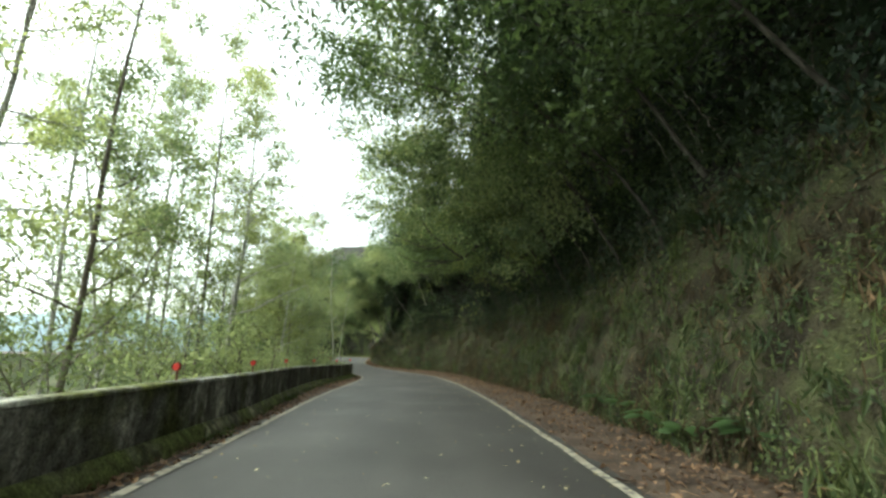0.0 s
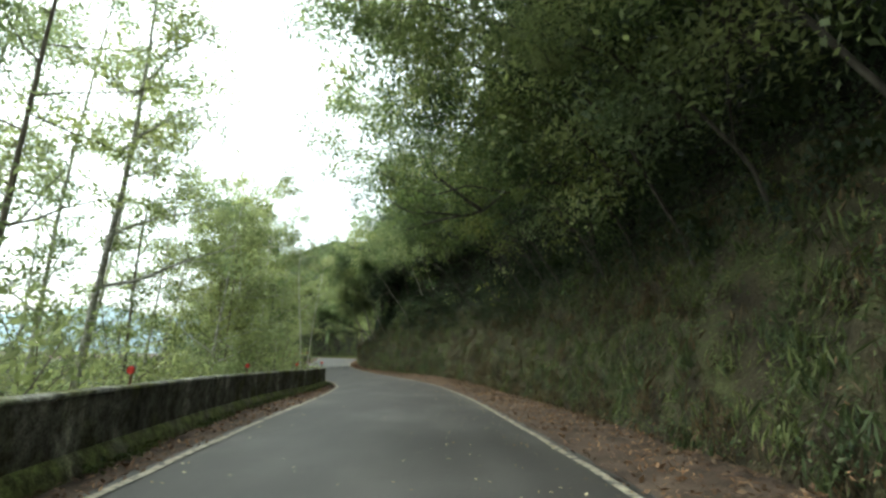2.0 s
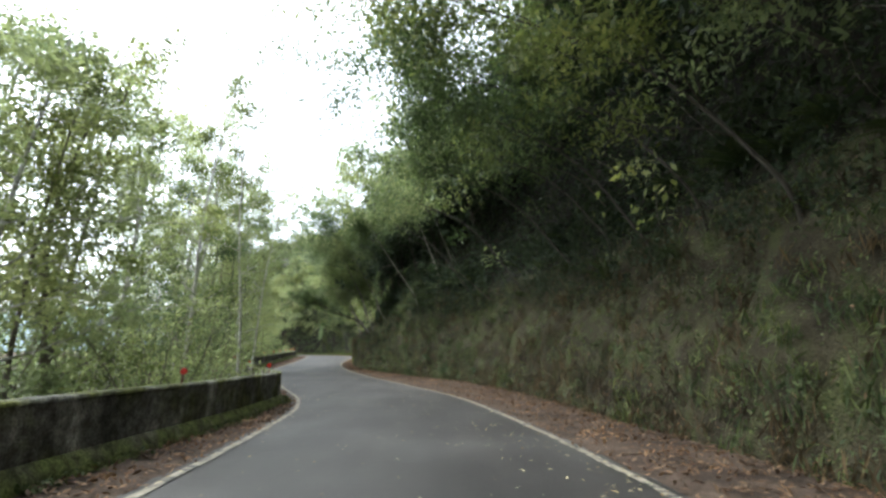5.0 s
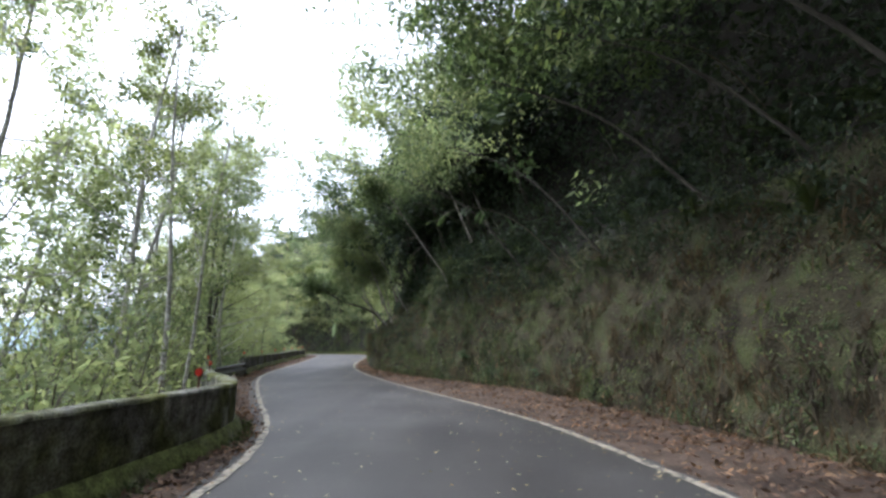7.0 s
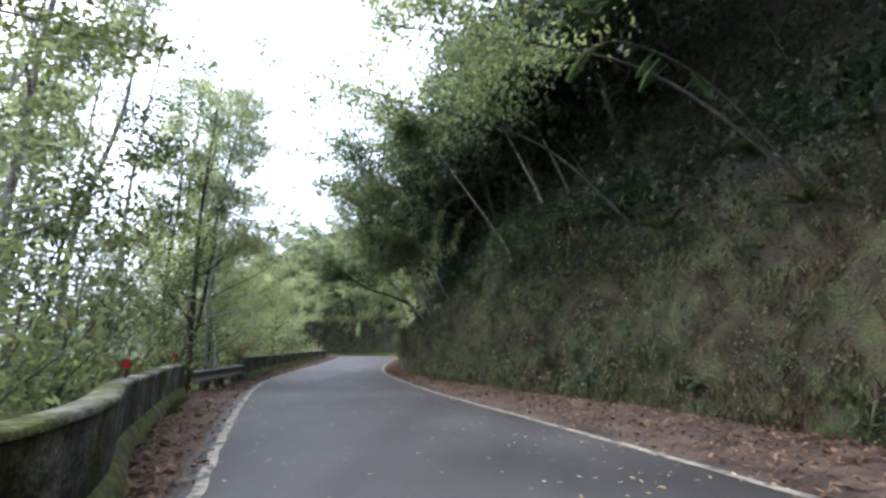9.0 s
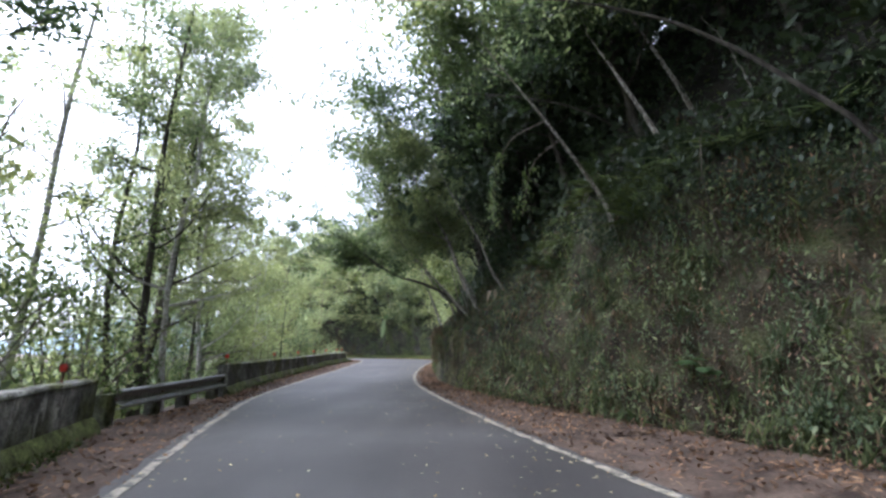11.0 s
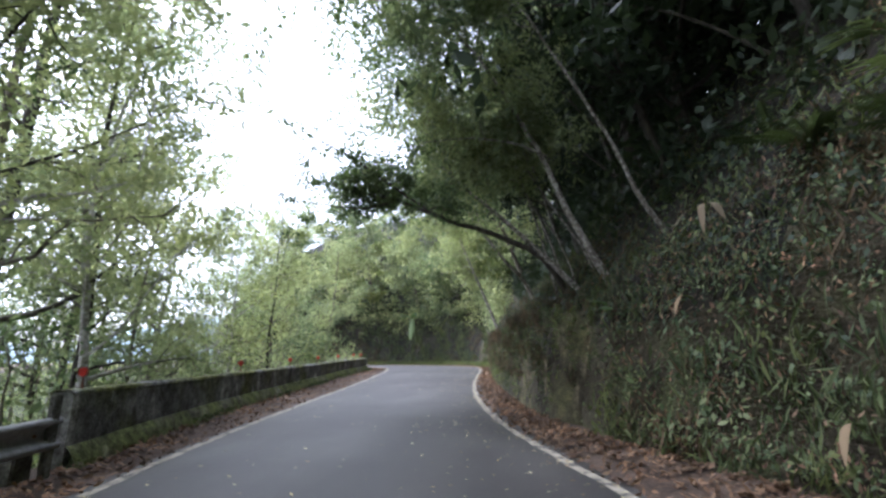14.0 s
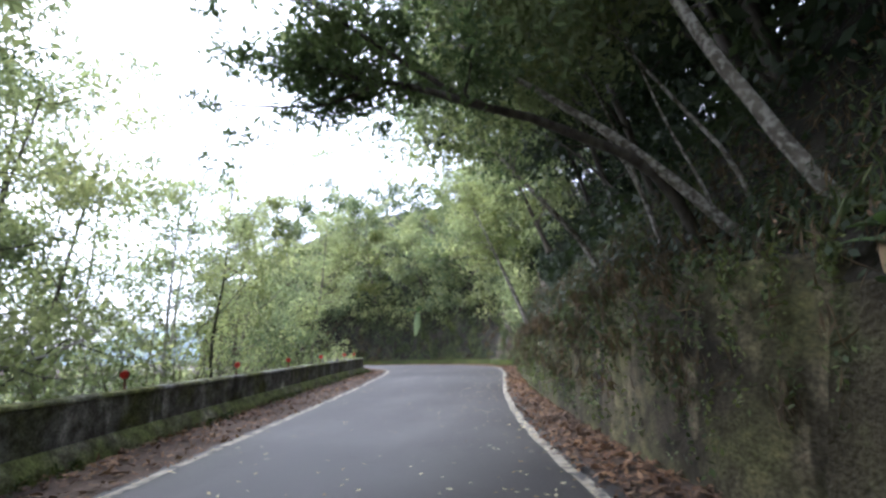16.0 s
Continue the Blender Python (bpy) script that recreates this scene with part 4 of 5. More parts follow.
v, f = leaf_mesh(np.vstack([q1, q2]), 0.1, 1.5, 0.0, 0.42, 34)
stuff("leaf_litter", "fallen brown leaves along both road verges", "fallen leaves", v, f, LITTER)


# undergrowth filling the slope above the cutting, its shade put into a dark leaf colour
n_in = 72000
u, v_ = rng.uniform(2, len(foot) - 2, n_in), 6.9 + 4.3 * rng.uniform(0, 1, n_in) ** 1.7
p, nrm = on_hill(u, v_)
low = low_part(p[:, 1])
p[:, 2] += rng.uniform(0, 1, n_in) ** 1.6 * (1.2 + 4.5 * np.clip((v_ - 7.5) / 2, 0, 1)) + low * 0.3
keep = (lumpy(p, 1.4, 4.0) + rng.uniform(-0.5, 0.5, n_in) > -0.25) & ~((low > 0.4) & (v_ < 7.4) & (p[:, 1] < 66))
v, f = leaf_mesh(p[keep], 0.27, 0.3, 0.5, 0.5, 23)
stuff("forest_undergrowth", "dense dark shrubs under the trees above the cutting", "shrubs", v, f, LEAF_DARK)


# ---- shrubs beyond the parapets ----
def shrub(x, y, top, spread, leaf, seed, label, bark=None, per=11):
    z = at_ground(x, y) - 0.1
    g = np.random.default_rng(seed)
    pieces, spots = [], []
    for k in range(7):
        a = g.uniform(0, 2 * np.pi)
        d = np.array([np.cos(a) * spread * 0.5, np.sin(a) * spread * 0.5, top - z])
        lp = limb_path((x, y, z), d / np.linalg.norm(d), np.linalg.norm(d) * g.uniform(0.75, 1.1), 0.2, g, 7)
        pieces.append(tube(lp, np.linspace(0.03, 0.008, len(lp)), 4))
        spots += list(lp[2:]) + [lp[j] + g.normal(size=3) * spread * 0.28 for j in range(2, 8)]
    holder = new("shrub")
    holder.location = (x, y, z)
    tagged(holder, label, "shrub", group="valley shrubs")
    off = -np.array((x, y, z))
    for v, f in pieces:
        mesh_object("stem", v + off, f, bark or BARK_BROWN, holder, smooth=True)
    c = clumps(spots, spread * 0.33, per, seed + 3)
    c = c[distance_left(c[:, 0], c[:, 1], VALLEY_EDGE) > 0.25]
    v, f = leaf_mesh(c, 0.15, 0.5, 0.4, seed=seed)
    mesh_object("foliage", v + off, f, leaf, holder)
    return holder


edge_n = -right_of(VALLEY_EDGE)
for k in range(56):
    i = int(np.interp(k, [0, 55], [14, len(VALLEY_EDGE) - 20]))
    d = (1.5, 3.2, 5.5, 2.2)[k % 4] + rng.uniform(-0.4, 0.6)
    x, y = VALLEY_EDGE[i] + edge_n[i] * d + rng.normal(size=2) * 0.3
    top = (1.0, 2.2, 3.4, 1.5)[k % 4] + rng.uniform(-0.5, 1.0) + (0.8 if 36 < y < 50 else 0)
    # shrub leaf tone by place, with glare painted in by the pale copies
    leaf = (LEAF_GLARE, LEAF_LIGHT, LEAF_YELLOW, LEAF_GLARE)[k % 4] if y < 33 else (LEAF_LIGHT, LEAF_MID)[k % 3 == 1] if 36 < y < 52 else (LEAF_LIGHT, LEAF_GLARE, LEAF_YELLOW, LEAF_LIGHT, LEAF_GLARE)[k % 5]
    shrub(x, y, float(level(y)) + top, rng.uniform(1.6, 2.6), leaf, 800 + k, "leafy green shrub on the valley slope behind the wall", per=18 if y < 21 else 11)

# a darker thicket beyond the first wall's end
for k, (x, y, top, wide) in enumerate([(-9.6, 35.4, 2.6, 2.2), (-11.6, 35.6, 3.8, 2.6), (-13.2, 37.4, 4.4, 3.0), (-11.0, 38.6, 3.2, 2.2), (-12.6, 40.4, 4.6, 2.6), (-14.6, 42.4, 5.0, 3.0), (-13.6, 44.6, 4.0, 2.2), (-15.6, 39.6, 5.2, 3.2), (-16.6, 46.4, 5.0, 3.0), (-12.0, 32.4, 3.6, 3.0), (-14.2, 34.6, 4.6, 3.2), (-17.6, 42.0, 5.6, 3.2)]):
    shrub(x, y, float(level(y)) + top, wide, (LEAF_LIGHT, LEAF_LIGHT, LEAF_MID)[k % 3], 880 + k, "tall dense green shrub behind the mossy wall", per=15)

# low growth on the valley slope, out of reach of counting
n_v = 45000
q = np.c_[rng.uniform(-45, -4, n_v), rng.uniform(0, 90, n_v)]
dl = distance_left(q[:, 0], q[:, 1], VALLEY_EDGE)
keep = (dl > 0.5) & (rng.uniform(0, 1, n_v) < np.clip(1.6 - dl / 26, 0.25, 1))
q, dl = q[keep], dl[keep]
zz = ground_height(q[:, 0], q[:, 1]) + rng.uniform(0, 1, len(q)) ** 1.5 * np.clip(0.2 + dl * 0.35, 0.2, 3.5)
v, f = leaf_mesh(np.c_[q, zz], 0.3, 0.6, 0.3, 0.5, 24)
stuff("valley_undergrowth", "light green undergrowth covering the valley slope", "undergrowth", v, f, LEAF_LIGHT)

# ---- retaining wall of the low bank ----
rw = foot[(foot[:, 1] > 51.9) & (foot[:, 1] < 69.5)]
rw = curve_through(rw[::4], 0.3)
rn = right_of(rw)
wall_end = rw[0].copy()
rw[:5] += rn[:5] * (0.95 * (1 - np.arange(5) / 5) ** 1.6)[:, None]  # the near end turns into the bank
rw_h = np.interp(rw[:, 1], [51.9, 55, 57, 61, 69.5], [1.95, 1.92, 1.75, 1.55, 1.2])
rz = level(rw[:, 1])
rows = []
for o, h in ((-0.03, -0.08), (-0.02, 0.04), (0.02, 0.3), (0.05, 0.55), (0.08, 0.8), (0.12, 0.97), (0.2, 1.0), (0.5, 1.0), (0.55, 0.9), (0.55, -0.1)):
    q = np.c_[rw + rn * o, rz + rw_h * h]
    wob = lumpy(q, 0.6, 1.0) * 0.03 + lumpy(q, 0.22, 5.0) * 0.012
    q[:, :2] += rn * wob[:, None]
    rows.append(q)
v = np.stack(rows, 1)
m = len(rows)
ends = [(b, b + 1, b + 8, b + 9) for b in (0, (len(rw) - 1) * m)] + [(b + 1, b + 2, b + 7, b + 8) for b in (0, (len(rw) - 1) * m)] + [(b + 2, b + 3, b + 6, b + 7) for b in (0, (len(rw) - 1) * m)] + [(b + 3, b + 4, b + 5, b + 6) for b in (0, (len(rw) - 1) * m)]
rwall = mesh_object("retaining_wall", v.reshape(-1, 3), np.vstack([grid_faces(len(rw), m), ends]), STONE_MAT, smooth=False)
tagged(rwall, "low mossy concrete retaining wall at the foot of the bank", "retaining wall")
# creepers and moss tufts trailing over its top
n_t = 26000
k = rng.integers(0, len(rw), n_t)
hang = rng.uniform(0, 1, n_t) ** 1.5 * 0.95
q = np.c_[rw[k] + rn[k] * (0.06 - 0.1 * np.minimum(hang * 3, 1))[:, None] + rng.normal(size=(n_t, 2)) * 0.05, rz[k] + rw_h[k] * (1.02 - hang) + rng.uniform(-0.03, 0.12, n_t)]
keep = lumpy(q, 0.5, 3.0) + rng.uniform(-0.6, 0.6, n_t) > -0.25 + 0.62 * hang
v, f = leaf_mesh(q[keep], 0.065, 0.2, 0.8, 0.5, 25)
stuff("wall_creeper", "small creeping plants hanging over the retaining wall", "plants", v, f, LEAF_BANK)

n_t = 20000
a0, a1 = (int(np.argmin(np.abs(foot[:, 1] - y))) for y in (48.8, 70.5))
u, v_ = rng.uniform(a0, a1, n_t), rng.uniform(3.6, 8.6, n_t)
p, nrm = on_hill(u, v_)
keep = lumpy(p, 0.5, 2.0) + rng.uniform(-0.6, 0.6, n_t) > -0.4
p, nrm = p[keep] + nrm[keep] * rng.uniform(0, 0.3, (keep.sum(), 1)), nrm[keep]
p[:, 2] += rng.uniform(0, 0.2, len(p))
third = rng.uniform(0, 1, len(p))
v, f = leaf_mesh(p[third < 0.55], 0.1, 0.3, 0.6, 0.5, 61, nrm[third < 0.55])
stuff("wall_top_plants", "dark leafy plants on the bank above the retaining wall", "plants", v, f, LEAF_DARK)
v, f = leaf_mesh(p[(third > 0.55) & (third < 0.7)] - np.array([0, 0, 0.08]), 0.08, 0.8, 0.2, 0.5, 63, nrm[(third > 0.55) & (third < 0.7)])
stuff("wall_top_litter", "dead brown leaves lying on the bank above the retaining wall", "dead leaves", v, f, LITTER)
over = np.c_[rw[k] - rn[k] * 0.06, rz[k] + rw_h[k] * (1.05 - 0.75 * hang)][lumpy(q, 0.35, 9.0) > 0.12] + rng.normal(size=(int((lumpy(q, 0.35, 9.0) > 0.12).sum()), 3)) * 0.04
p, nrm = np.vstack([p[third > 0.7], over[:3600]]), np.vstack([nrm[third > 0.7], np.zeros((len(over[:3600]), 3))])
v, f = leaf_mesh(p, 0.2, 0.1, 1.7, 0.1, 62, nrm)
stuff("wall_top_grass", "withered grass and stems above the retaining wall", "grass", v, f, LEAF_DRY)

# moss cushions on the far half of the wall, plants growing over its near end
n_t = 5200
k = rng.integers(0, len(rw), n_t)
hang = rng.uniform(0.05, 1, n_t)
q = np.c_[rw[k] + rn[k] * (0.1 - 0.14 * hang)[:, None], rz[k] + rw_h[k] * (1.0 - hang)]
keep = (lumpy(q, 0.5, 11.0) > 0.0) & (rw[k, 1] > 59)
v, f = leaf_mesh(q[keep] + rng.normal(size=(keep.sum(), 3)) * 0.012, 0.05, 0.3, 0.6, 0.7, 64, -np.c_[rn[k][keep], np.zeros(keep.sum())])
stuff("wall_moss", "yellow-green moss cushions on the retaining wall", "moss", v, f, LEAF_YELLOW)
n_t = 320
q = np.c_[wall_end + rn[0] * rng.uniform(0.1, 0.75, (n_t, 1)) + np.array([0.03, -0.16]) + rng.normal(size=(n_t, 2)) * 0.16, rz[0] + rng.uniform(0.0, 1.0, n_t) ** 1.4 * 1.7]
v, f = leaf_mesh(q, 0.075, 0.3, 0.7, 0.5, 65, oval=True)
stuff("wall_end_plants", "leafy plants growing over the end of the retaining wall", "plants", v, f, LEAF_BANK)


# ---- guard rail ----
def guard_rail():
    holder = new("guard_rail")
    tagged(holder, "weathered steel guard rail on short dark concrete posts", "guard rail")
    line = curve_through(RAIL_LINE, 0.25)
    n = -right_of(line)
    z = level(line[:, 1]) + 0.06
    prof = [(0.06, 0.56), (0.0, 0.575), (-0.05, 0.55), (-0.055, 0.51), (0.03, 0.46), (0.045, 0.4), (0.03, 0.34), (-0.06, 0.3), (-0.065, 0.25), (-0.02, 0.225), (0.05, 0.235)]
    back = [(o + 0.012, h) for o, h in prof[::-1]]
    v = np.stack([np.c_[line + n * o, z + h] for o, h in prof + back], 1)
    mesh_object("beam", v.reshape(-1, 3), grid_faces(len(line), 22), STEEL, holder, "dull grey corrugated steel beam", smooth=True)
    total = len(line)
    for f in (0.03, 0.34, 0.66, 0.96):
        i = int(f * (total - 1))
        bm = bmesh.new()
        bmesh.ops.create_cube(bm, size=1.0)
        bmesh.ops.scale(bm, vec=(0.24, 0.26, 0.62), verts=bm.verts)
        bmesh.ops.bevel(bm, geom=bm.edges[:], offset=0.02, segments=2, affect="EDGES")
        post = part("post", bm, WALL_MAT, holder, "stubby dark concrete post")
        d = n[i] * 0.21
        post.location = (line[i, 0] + d[0], line[i, 1] + d[1], z[i] + 0.18)
        post.rotation_euler = (0, 0, math.atan2(n[i, 1], n[i, 0]))
        bm = bmesh.new()
        bmesh.ops.create_cone(bm, cap_ends=True, segments=8, radius1=0.02, radius2=0.02, depth=0.02)
        bolt = part("bolt", bm, POST_MAT, holder)
        bolt.location = (line[i, 0] + n[i, 0] * 0.035, line[i, 1] + n[i, 1] * 0.035, z[i] + 0.4)
        bolt.rotation_euler = (radians(90), 0, math.atan2(n[i, 1], n[i, 0]) + radians(90))
    return holder


guard_rail()
bm = bmesh.new()
bmesh.ops.create_cube(bm, size=1.0)
bmesh.ops.scale(bm, vec=(0.09, 0.09, 0.95), verts=bm.verts)
bmesh.ops.bevel(bm, geom=bm.edges[:], offset=0.012, segments=2, affect="EDGES")
end_post = new("marker_post")
end_post.location = (-13.18, 48.86, float(level(48.86)) + 0.4)
part("post_body", bm, CAP_MAT, end_post)
tagged(end_post, "pale concrete marker post at the end of the rail", "post")


# ---- red reflectors on the walls ----
def reflector(x, y, height, turn, tilt):
    holder = new("road_reflector")
    holder.location = (x, y, float(level(y)) + height)
    holder.rotation_euler = (0, radians(tilt), turn)
    tagged(holder, "round red road reflector on a short rusty stem on the parapet", "reflector", group="wall reflectors")
    bm = bmesh.new()
    bmesh.ops.create_cone(bm, cap_ends=True, segments=8, radius1=0.018, radius2=0.014, depth=0.22)
    bmesh.ops.translate(bm, vec=(0, 0, 0.09), verts=bm.verts)
    part("stem", bm, POST_MAT, holder)
    bm = bmesh.new()
    bmesh.ops.create_cone(bm, cap_ends=True, segments=18, radius1=0.062, radius2=0.052, depth=0.025)
    bmesh.ops.rotate(bm, matrix=Matrix.Rotation(radians(90), 3, "X"), verts=bm.verts)
    bmesh.ops.translate(bm, vec=(0, -0.022, 0.2), verts=bm.verts)
    disc = part("disc", bm, RED, holder, "red reflector lens")
    bm = bmesh.new()
    bmesh.ops.create_cone(bm, cap_ends=False, segments=18, radius1=0.072, radius2=0.072, depth=0.03)
    bmesh.ops.rotate(bm, matrix=Matrix.Rotation(radians(90), 3, "X"), verts=bm.verts)
    bmesh.ops.translate(bm, vec=(0, -0.02, 0.2), verts=bm.verts)
    part("rim", bm, POST_MAT, disc)


for y in (6.9, 11.0, 15.5, 22.0, 27.6, 32.2, 37.4, 42.5):
    i = int(np.argmin(np.abs(wall_line[:, 1] - y)))
    reflector(*(wall_line[i] + wall_n[i] * 0.13), 0.94 if y < 35 else 0.88, rng.uniform(-0.2, 0.2), rng.uniform(-6, 6))
for y in (49.4, 54.65, 57.75, 60.6, 63.3, 66.0, 67.6):
    i = int(np.argmin(np.abs(wall2_line[:, 1] - y)))
    reflector(*(wall2_line[i] + wall2_n[i] * 0.13), float(np.interp(y, [49, 52, 56, 66], [0.91, 0.83, 0.75, 0.65])), 0.2 + rng.uniform(-0.2, 0.2), rng.uniform(-6, 6))


# ---- ferns and broad-leaved plants on the bank ----
def frond(root, way, length, width, sag=0.9):
    """One arching frond: paired leaflets along a midrib."""
    steps = 14
    p, d = [np.array(root, float)], np.array(way, float)
    for _ in range(steps):
        d = d + np.array([0, 0, -sag / steps])
        d /= np.linalg.norm(d)
        p.append(p[-1] + d * length / steps)
    p = np.array(p)
    t = np.gradient(p, axis=0)
    t /= np.linalg.norm(t, axis=1, keepdims=True)
    side = np.cross(t, (0, 0, 1.0))
    side /= np.linalg.norm(side, axis=1, keepdims=True) + 1e-9
    v, f = list(p), []
    for i in range(1, len(p) - 1):
        w = width * math.sin(math.pi * (i / len(p)) ** 0.7) + 0.02
        for sgn in (-1, 1):
            f.append((i, i + 1, len(v)))
            v.append(p[i] + side[i] * sgn * w + t[i] * w * 0.45 - np.array([0, 0, w * 0.3]))
    return np.array(v), np.array(f)


def fern(x, y, z, out, length, seed, label="arching green fern growing from the bank"):
    g = np.random.default_rng(seed)
    holder = new("fern")
    holder.location = (x, y, z)
    tagged(holder, label, "fern", group="bank ferns")
    for k in range(9):
        a = g.uniform(-1.3, 1.3) + math.atan2(out[1], out[0])
        d = np.array([math.cos(a), math.sin(a), g.uniform(0.5, 1.3)])
        fern_frond((0, 0, 0), d / np.linalg.norm(d), length * g.uniform(0.7, 1.2), length * 0.16, LEAF_BANK, holder)


def fern_frond(root, way, length, width, leaf, holder, sag=0.9):
    v, f = frond(root, way, length, width, sag)
    mesh_object("frond", v, f, leaf, holder)


lip = []
for k in range(58):
    y = (5 + 1.15 * k) if k < 34 else 46 + 0.8 * (k - 34) if k < 40 else 43.4 + 0.3 * (k - 40)
    i = int(np.argmin(np.abs(foot[:170, 1] - y)))
    row = rng.uniform(5.6, 8.2) if k < 40 else rng.uniform(6.4, 7.8)
    pp, nn = on_hill(np.array([i + rng.uniform(0, 1)]), np.array([row]))
    if k < 40:
        fern(*pp[0], -foot_n[i], rng.uniform(0.6, 1.05), 900 + k)
    else:
        lip.append((pp[0], -foot_n[i]))


def spray(label, points, radius, leaf, count, length, seed):
    """A thin bough hung with long pinnate leaves."""
    g = np.random.default_rng(seed)
    base = np.array(points[0], float)
    p = curve_through(points, 0.15) - base
    holder = new("bough")
    holder.location = base
    tagged(holder, label, "branch", group="pinnate sprays")
    v, f = tube(p, radius * np.linspace(1, 0.25, len(p)), 5)
    mesh_object("stem", v, f, BARK_BROWN, holder, smooth=True)
    for k in range(count):
        at = p[int(len(p) * (0.45 + 0.54 * k / count))]
        d = (p[-1] - p[-4]) / np.linalg.norm(p[-1] - p[-4]) + g.normal(size=3) * np.array([0.5, 0.7, 0.25])
        fern_frond(at, d / np.linalg.norm(d), length * g.uniform(0.7, 1.2), length * 0.2, leaf, holder, 0.8)


spray("arching bough with pale feathery leaves over the bank", [(0.6, 37.6, 3.4), (-0.9, 36.8, 4.5), (-2.2, 36.1, 4.7), (-3.0, 35.7, 4.2)], 0.02, LEAF_MID, 12, 0.42, 970)
spray("arching bough with pale feathery leaves over the bank", [(4.9, 16.0, 6.2), (4.5, 15.6, 8.3), (3.9, 15.2, 8.6), (3.3, 14.9, 8.1)], 0.022, LEAF_MID, 7, 0.5, 971)
spray("arching bough with pale feathery leaves over the bank", [(5.2, 35.2, 6.0), (3.4, 34.6, 7.6), (1.6, 34.0, 7.7), (0.2, 33.6, 7.2)], 0.025, LEAF_MID, 12, 0.45, 972)


def hanging_bough(points, leaf, spots, seed):
    """A thin bough bending down from a trunk, with a drooping mass of leaves at its end."""
    base = np.array(points[0], float)
    p = curve_through(points, 0.12) - base
    holder = new("bough")
    holder.location = base
    tagged(holder, "drooping leafy bough hanging from a pale tree", "branch", group="hanging boughs")
    mesh_object("stem", *tube(p, 0.02 * np.linspace(1, 0.3, len(p)), 5), BARK_BROWN, holder, smooth=True)
    c = clumps(p[int(len(p) * 0.45) :: 2], 0.27, spots, seed, 1.0)
    v, f = leaf_mesh(c, 0.125, 0.4, 0.9, 0.42, seed)
    mesh_object("foliage", v, f, leaf, holder)


hanging_bough([(-4.31, 46.3, 6.53), (-5.1, 47.1, 6.45), (-5.5, 47.65, 5.7), (-5.56, 47.6, 4.5)], LEAF_FRESH, 34, 990)
hanging_bough([(-4.0, 46.45, 6.1), (-4.6, 46.95, 5.7), (-4.87, 47.1, 4.5)], LEAF_MID, 20, 991)


def broad_blade(length, width, bend, folds=8):
    """A broad arching leaf blade with a raised midrib, lying along +x."""
    xs = np.linspace(0, 1, folds)
    w = width * np.sin(np.pi * np.clip(xs * 0.94 + 0.05, 0, 1)) ** 0.7
    rows = []
    for x, ww in zip(xs, w):
        z = -bend * length * x * x
        rows.append([(x * length, -ww / 2, z - ww * 0.12), (x * length, -ww / 4, z + 0.0), (x * length, 0, z - ww * 0.06), (x * length, ww / 4, z + 0.0), (x * length, ww / 2, z - ww * 0.12)])
    return np.array(rows).reshape(-1, 3), grid_faces(folds, 5)


def broad_plant(name, label, category, x, y, z, out, blades, length, width, seed, leaf, lift=0.8, bend=0.6, stalk=0.4):
    g = np.random.default_rng(seed)
    holder = new(name)
    holder.location = (x, y, z)
    tagged(holder, label, category)
    for k in range(blades):
        a = math.atan2(out[1], out[0]) + g.uniform(-1.4, 1.4)
        el = lift * g.uniform(0.6, 1.2)
        s = stalk * g.uniform(0.7, 1.3)
        d = np.array([math.cos(a) * math.cos(el), math.sin(a) * math.cos(el), math.sin(el)])
        mesh_object("stalk", *tube(np.array([(0, 0, 0), d * s * 0.5, d * s]), [0.02, 0.014, 0.01], 5), LEAF_BANK, holder, smooth=True)
        v, f = broad_blade(length * g.uniform(0.7, 1.15), width * g.uniform(0.8, 1.15), bend * g.uniform(0.7, 1.3))
        blade = mesh_object("leaf_blade", v, f, leaf, holder, smooth=True)
        blade.location = d * s
        blade.rotation_euler = (g.uniform(-0.3, 0.3), -el * 0.6, a)


LEAF_BROAD = leaf_material("broad_glossy_leaf", (0.036, 0.068, 0.028), (0.05, 0.088, 0.036), (0.07, 0.112, 0.046), 0.3, 0.45)
LEAF_PALE = leaf_material("pale_banana_leaf", (0.12, 0.17, 0.07), (0.14, 0.19, 0.08), (0.17, 0.22, 0.1), 0.4, 0.5)
for k, (x, y, z) in enumerate([(3.75, 7.2, 0.15), (3.8, 8.6, 0.2), (3.85, 9.8, 0.3), (3.8, 11.2, 0.25), (3.9, 6.0, 0.3), (0.45, 41.2, 0.4), (-2.0, 44.9, 0.95)]):
    broad_plant("broad_leaf_plant", "low plant with broad green heart-shaped leaves at the bank foot", "plant", x, y, z, (-1, -0.2), 8, 0.28, 0.24, 950 + k, LEAF_BROAD, 0.7, 0.5, 0.28)
broad_plant("broad_leaf_plant", "plant with large bright green leaves beside a pale trunk", "plant", -6.45, 52.35, 1.85, (-1, -0.4), 5, 0.26, 0.2, 960, LEAF_BROAD, 1.1, 0.6, 0.35)
lip += [(np.array((x, y, hill_z(x, y))), np.array((-0.9, -0.5))) for x, y in [(-2.45, 48.0), (-2.0, 47.3), (-2.7, 48.8), (-1.9, 48.3), (-1.3, 46.9), (-1.5, 47.7), (-3.0, 49.3), (-0.9, 46.4), (-2.2, 48.9)]]
for k, (q, o) in enumerate(lip):
    broad_plant("strap_leaf_plant", "clump of long arching strap leaves on the lip of the bank", "plant", *q, o, 14, 0.66, 0.065, 1000 + k, LEAF_FRESH if q[1] < 46.6 else LEAF_BANK, 1.0, 0.75, 0.12)
banana = new("banana_plant")
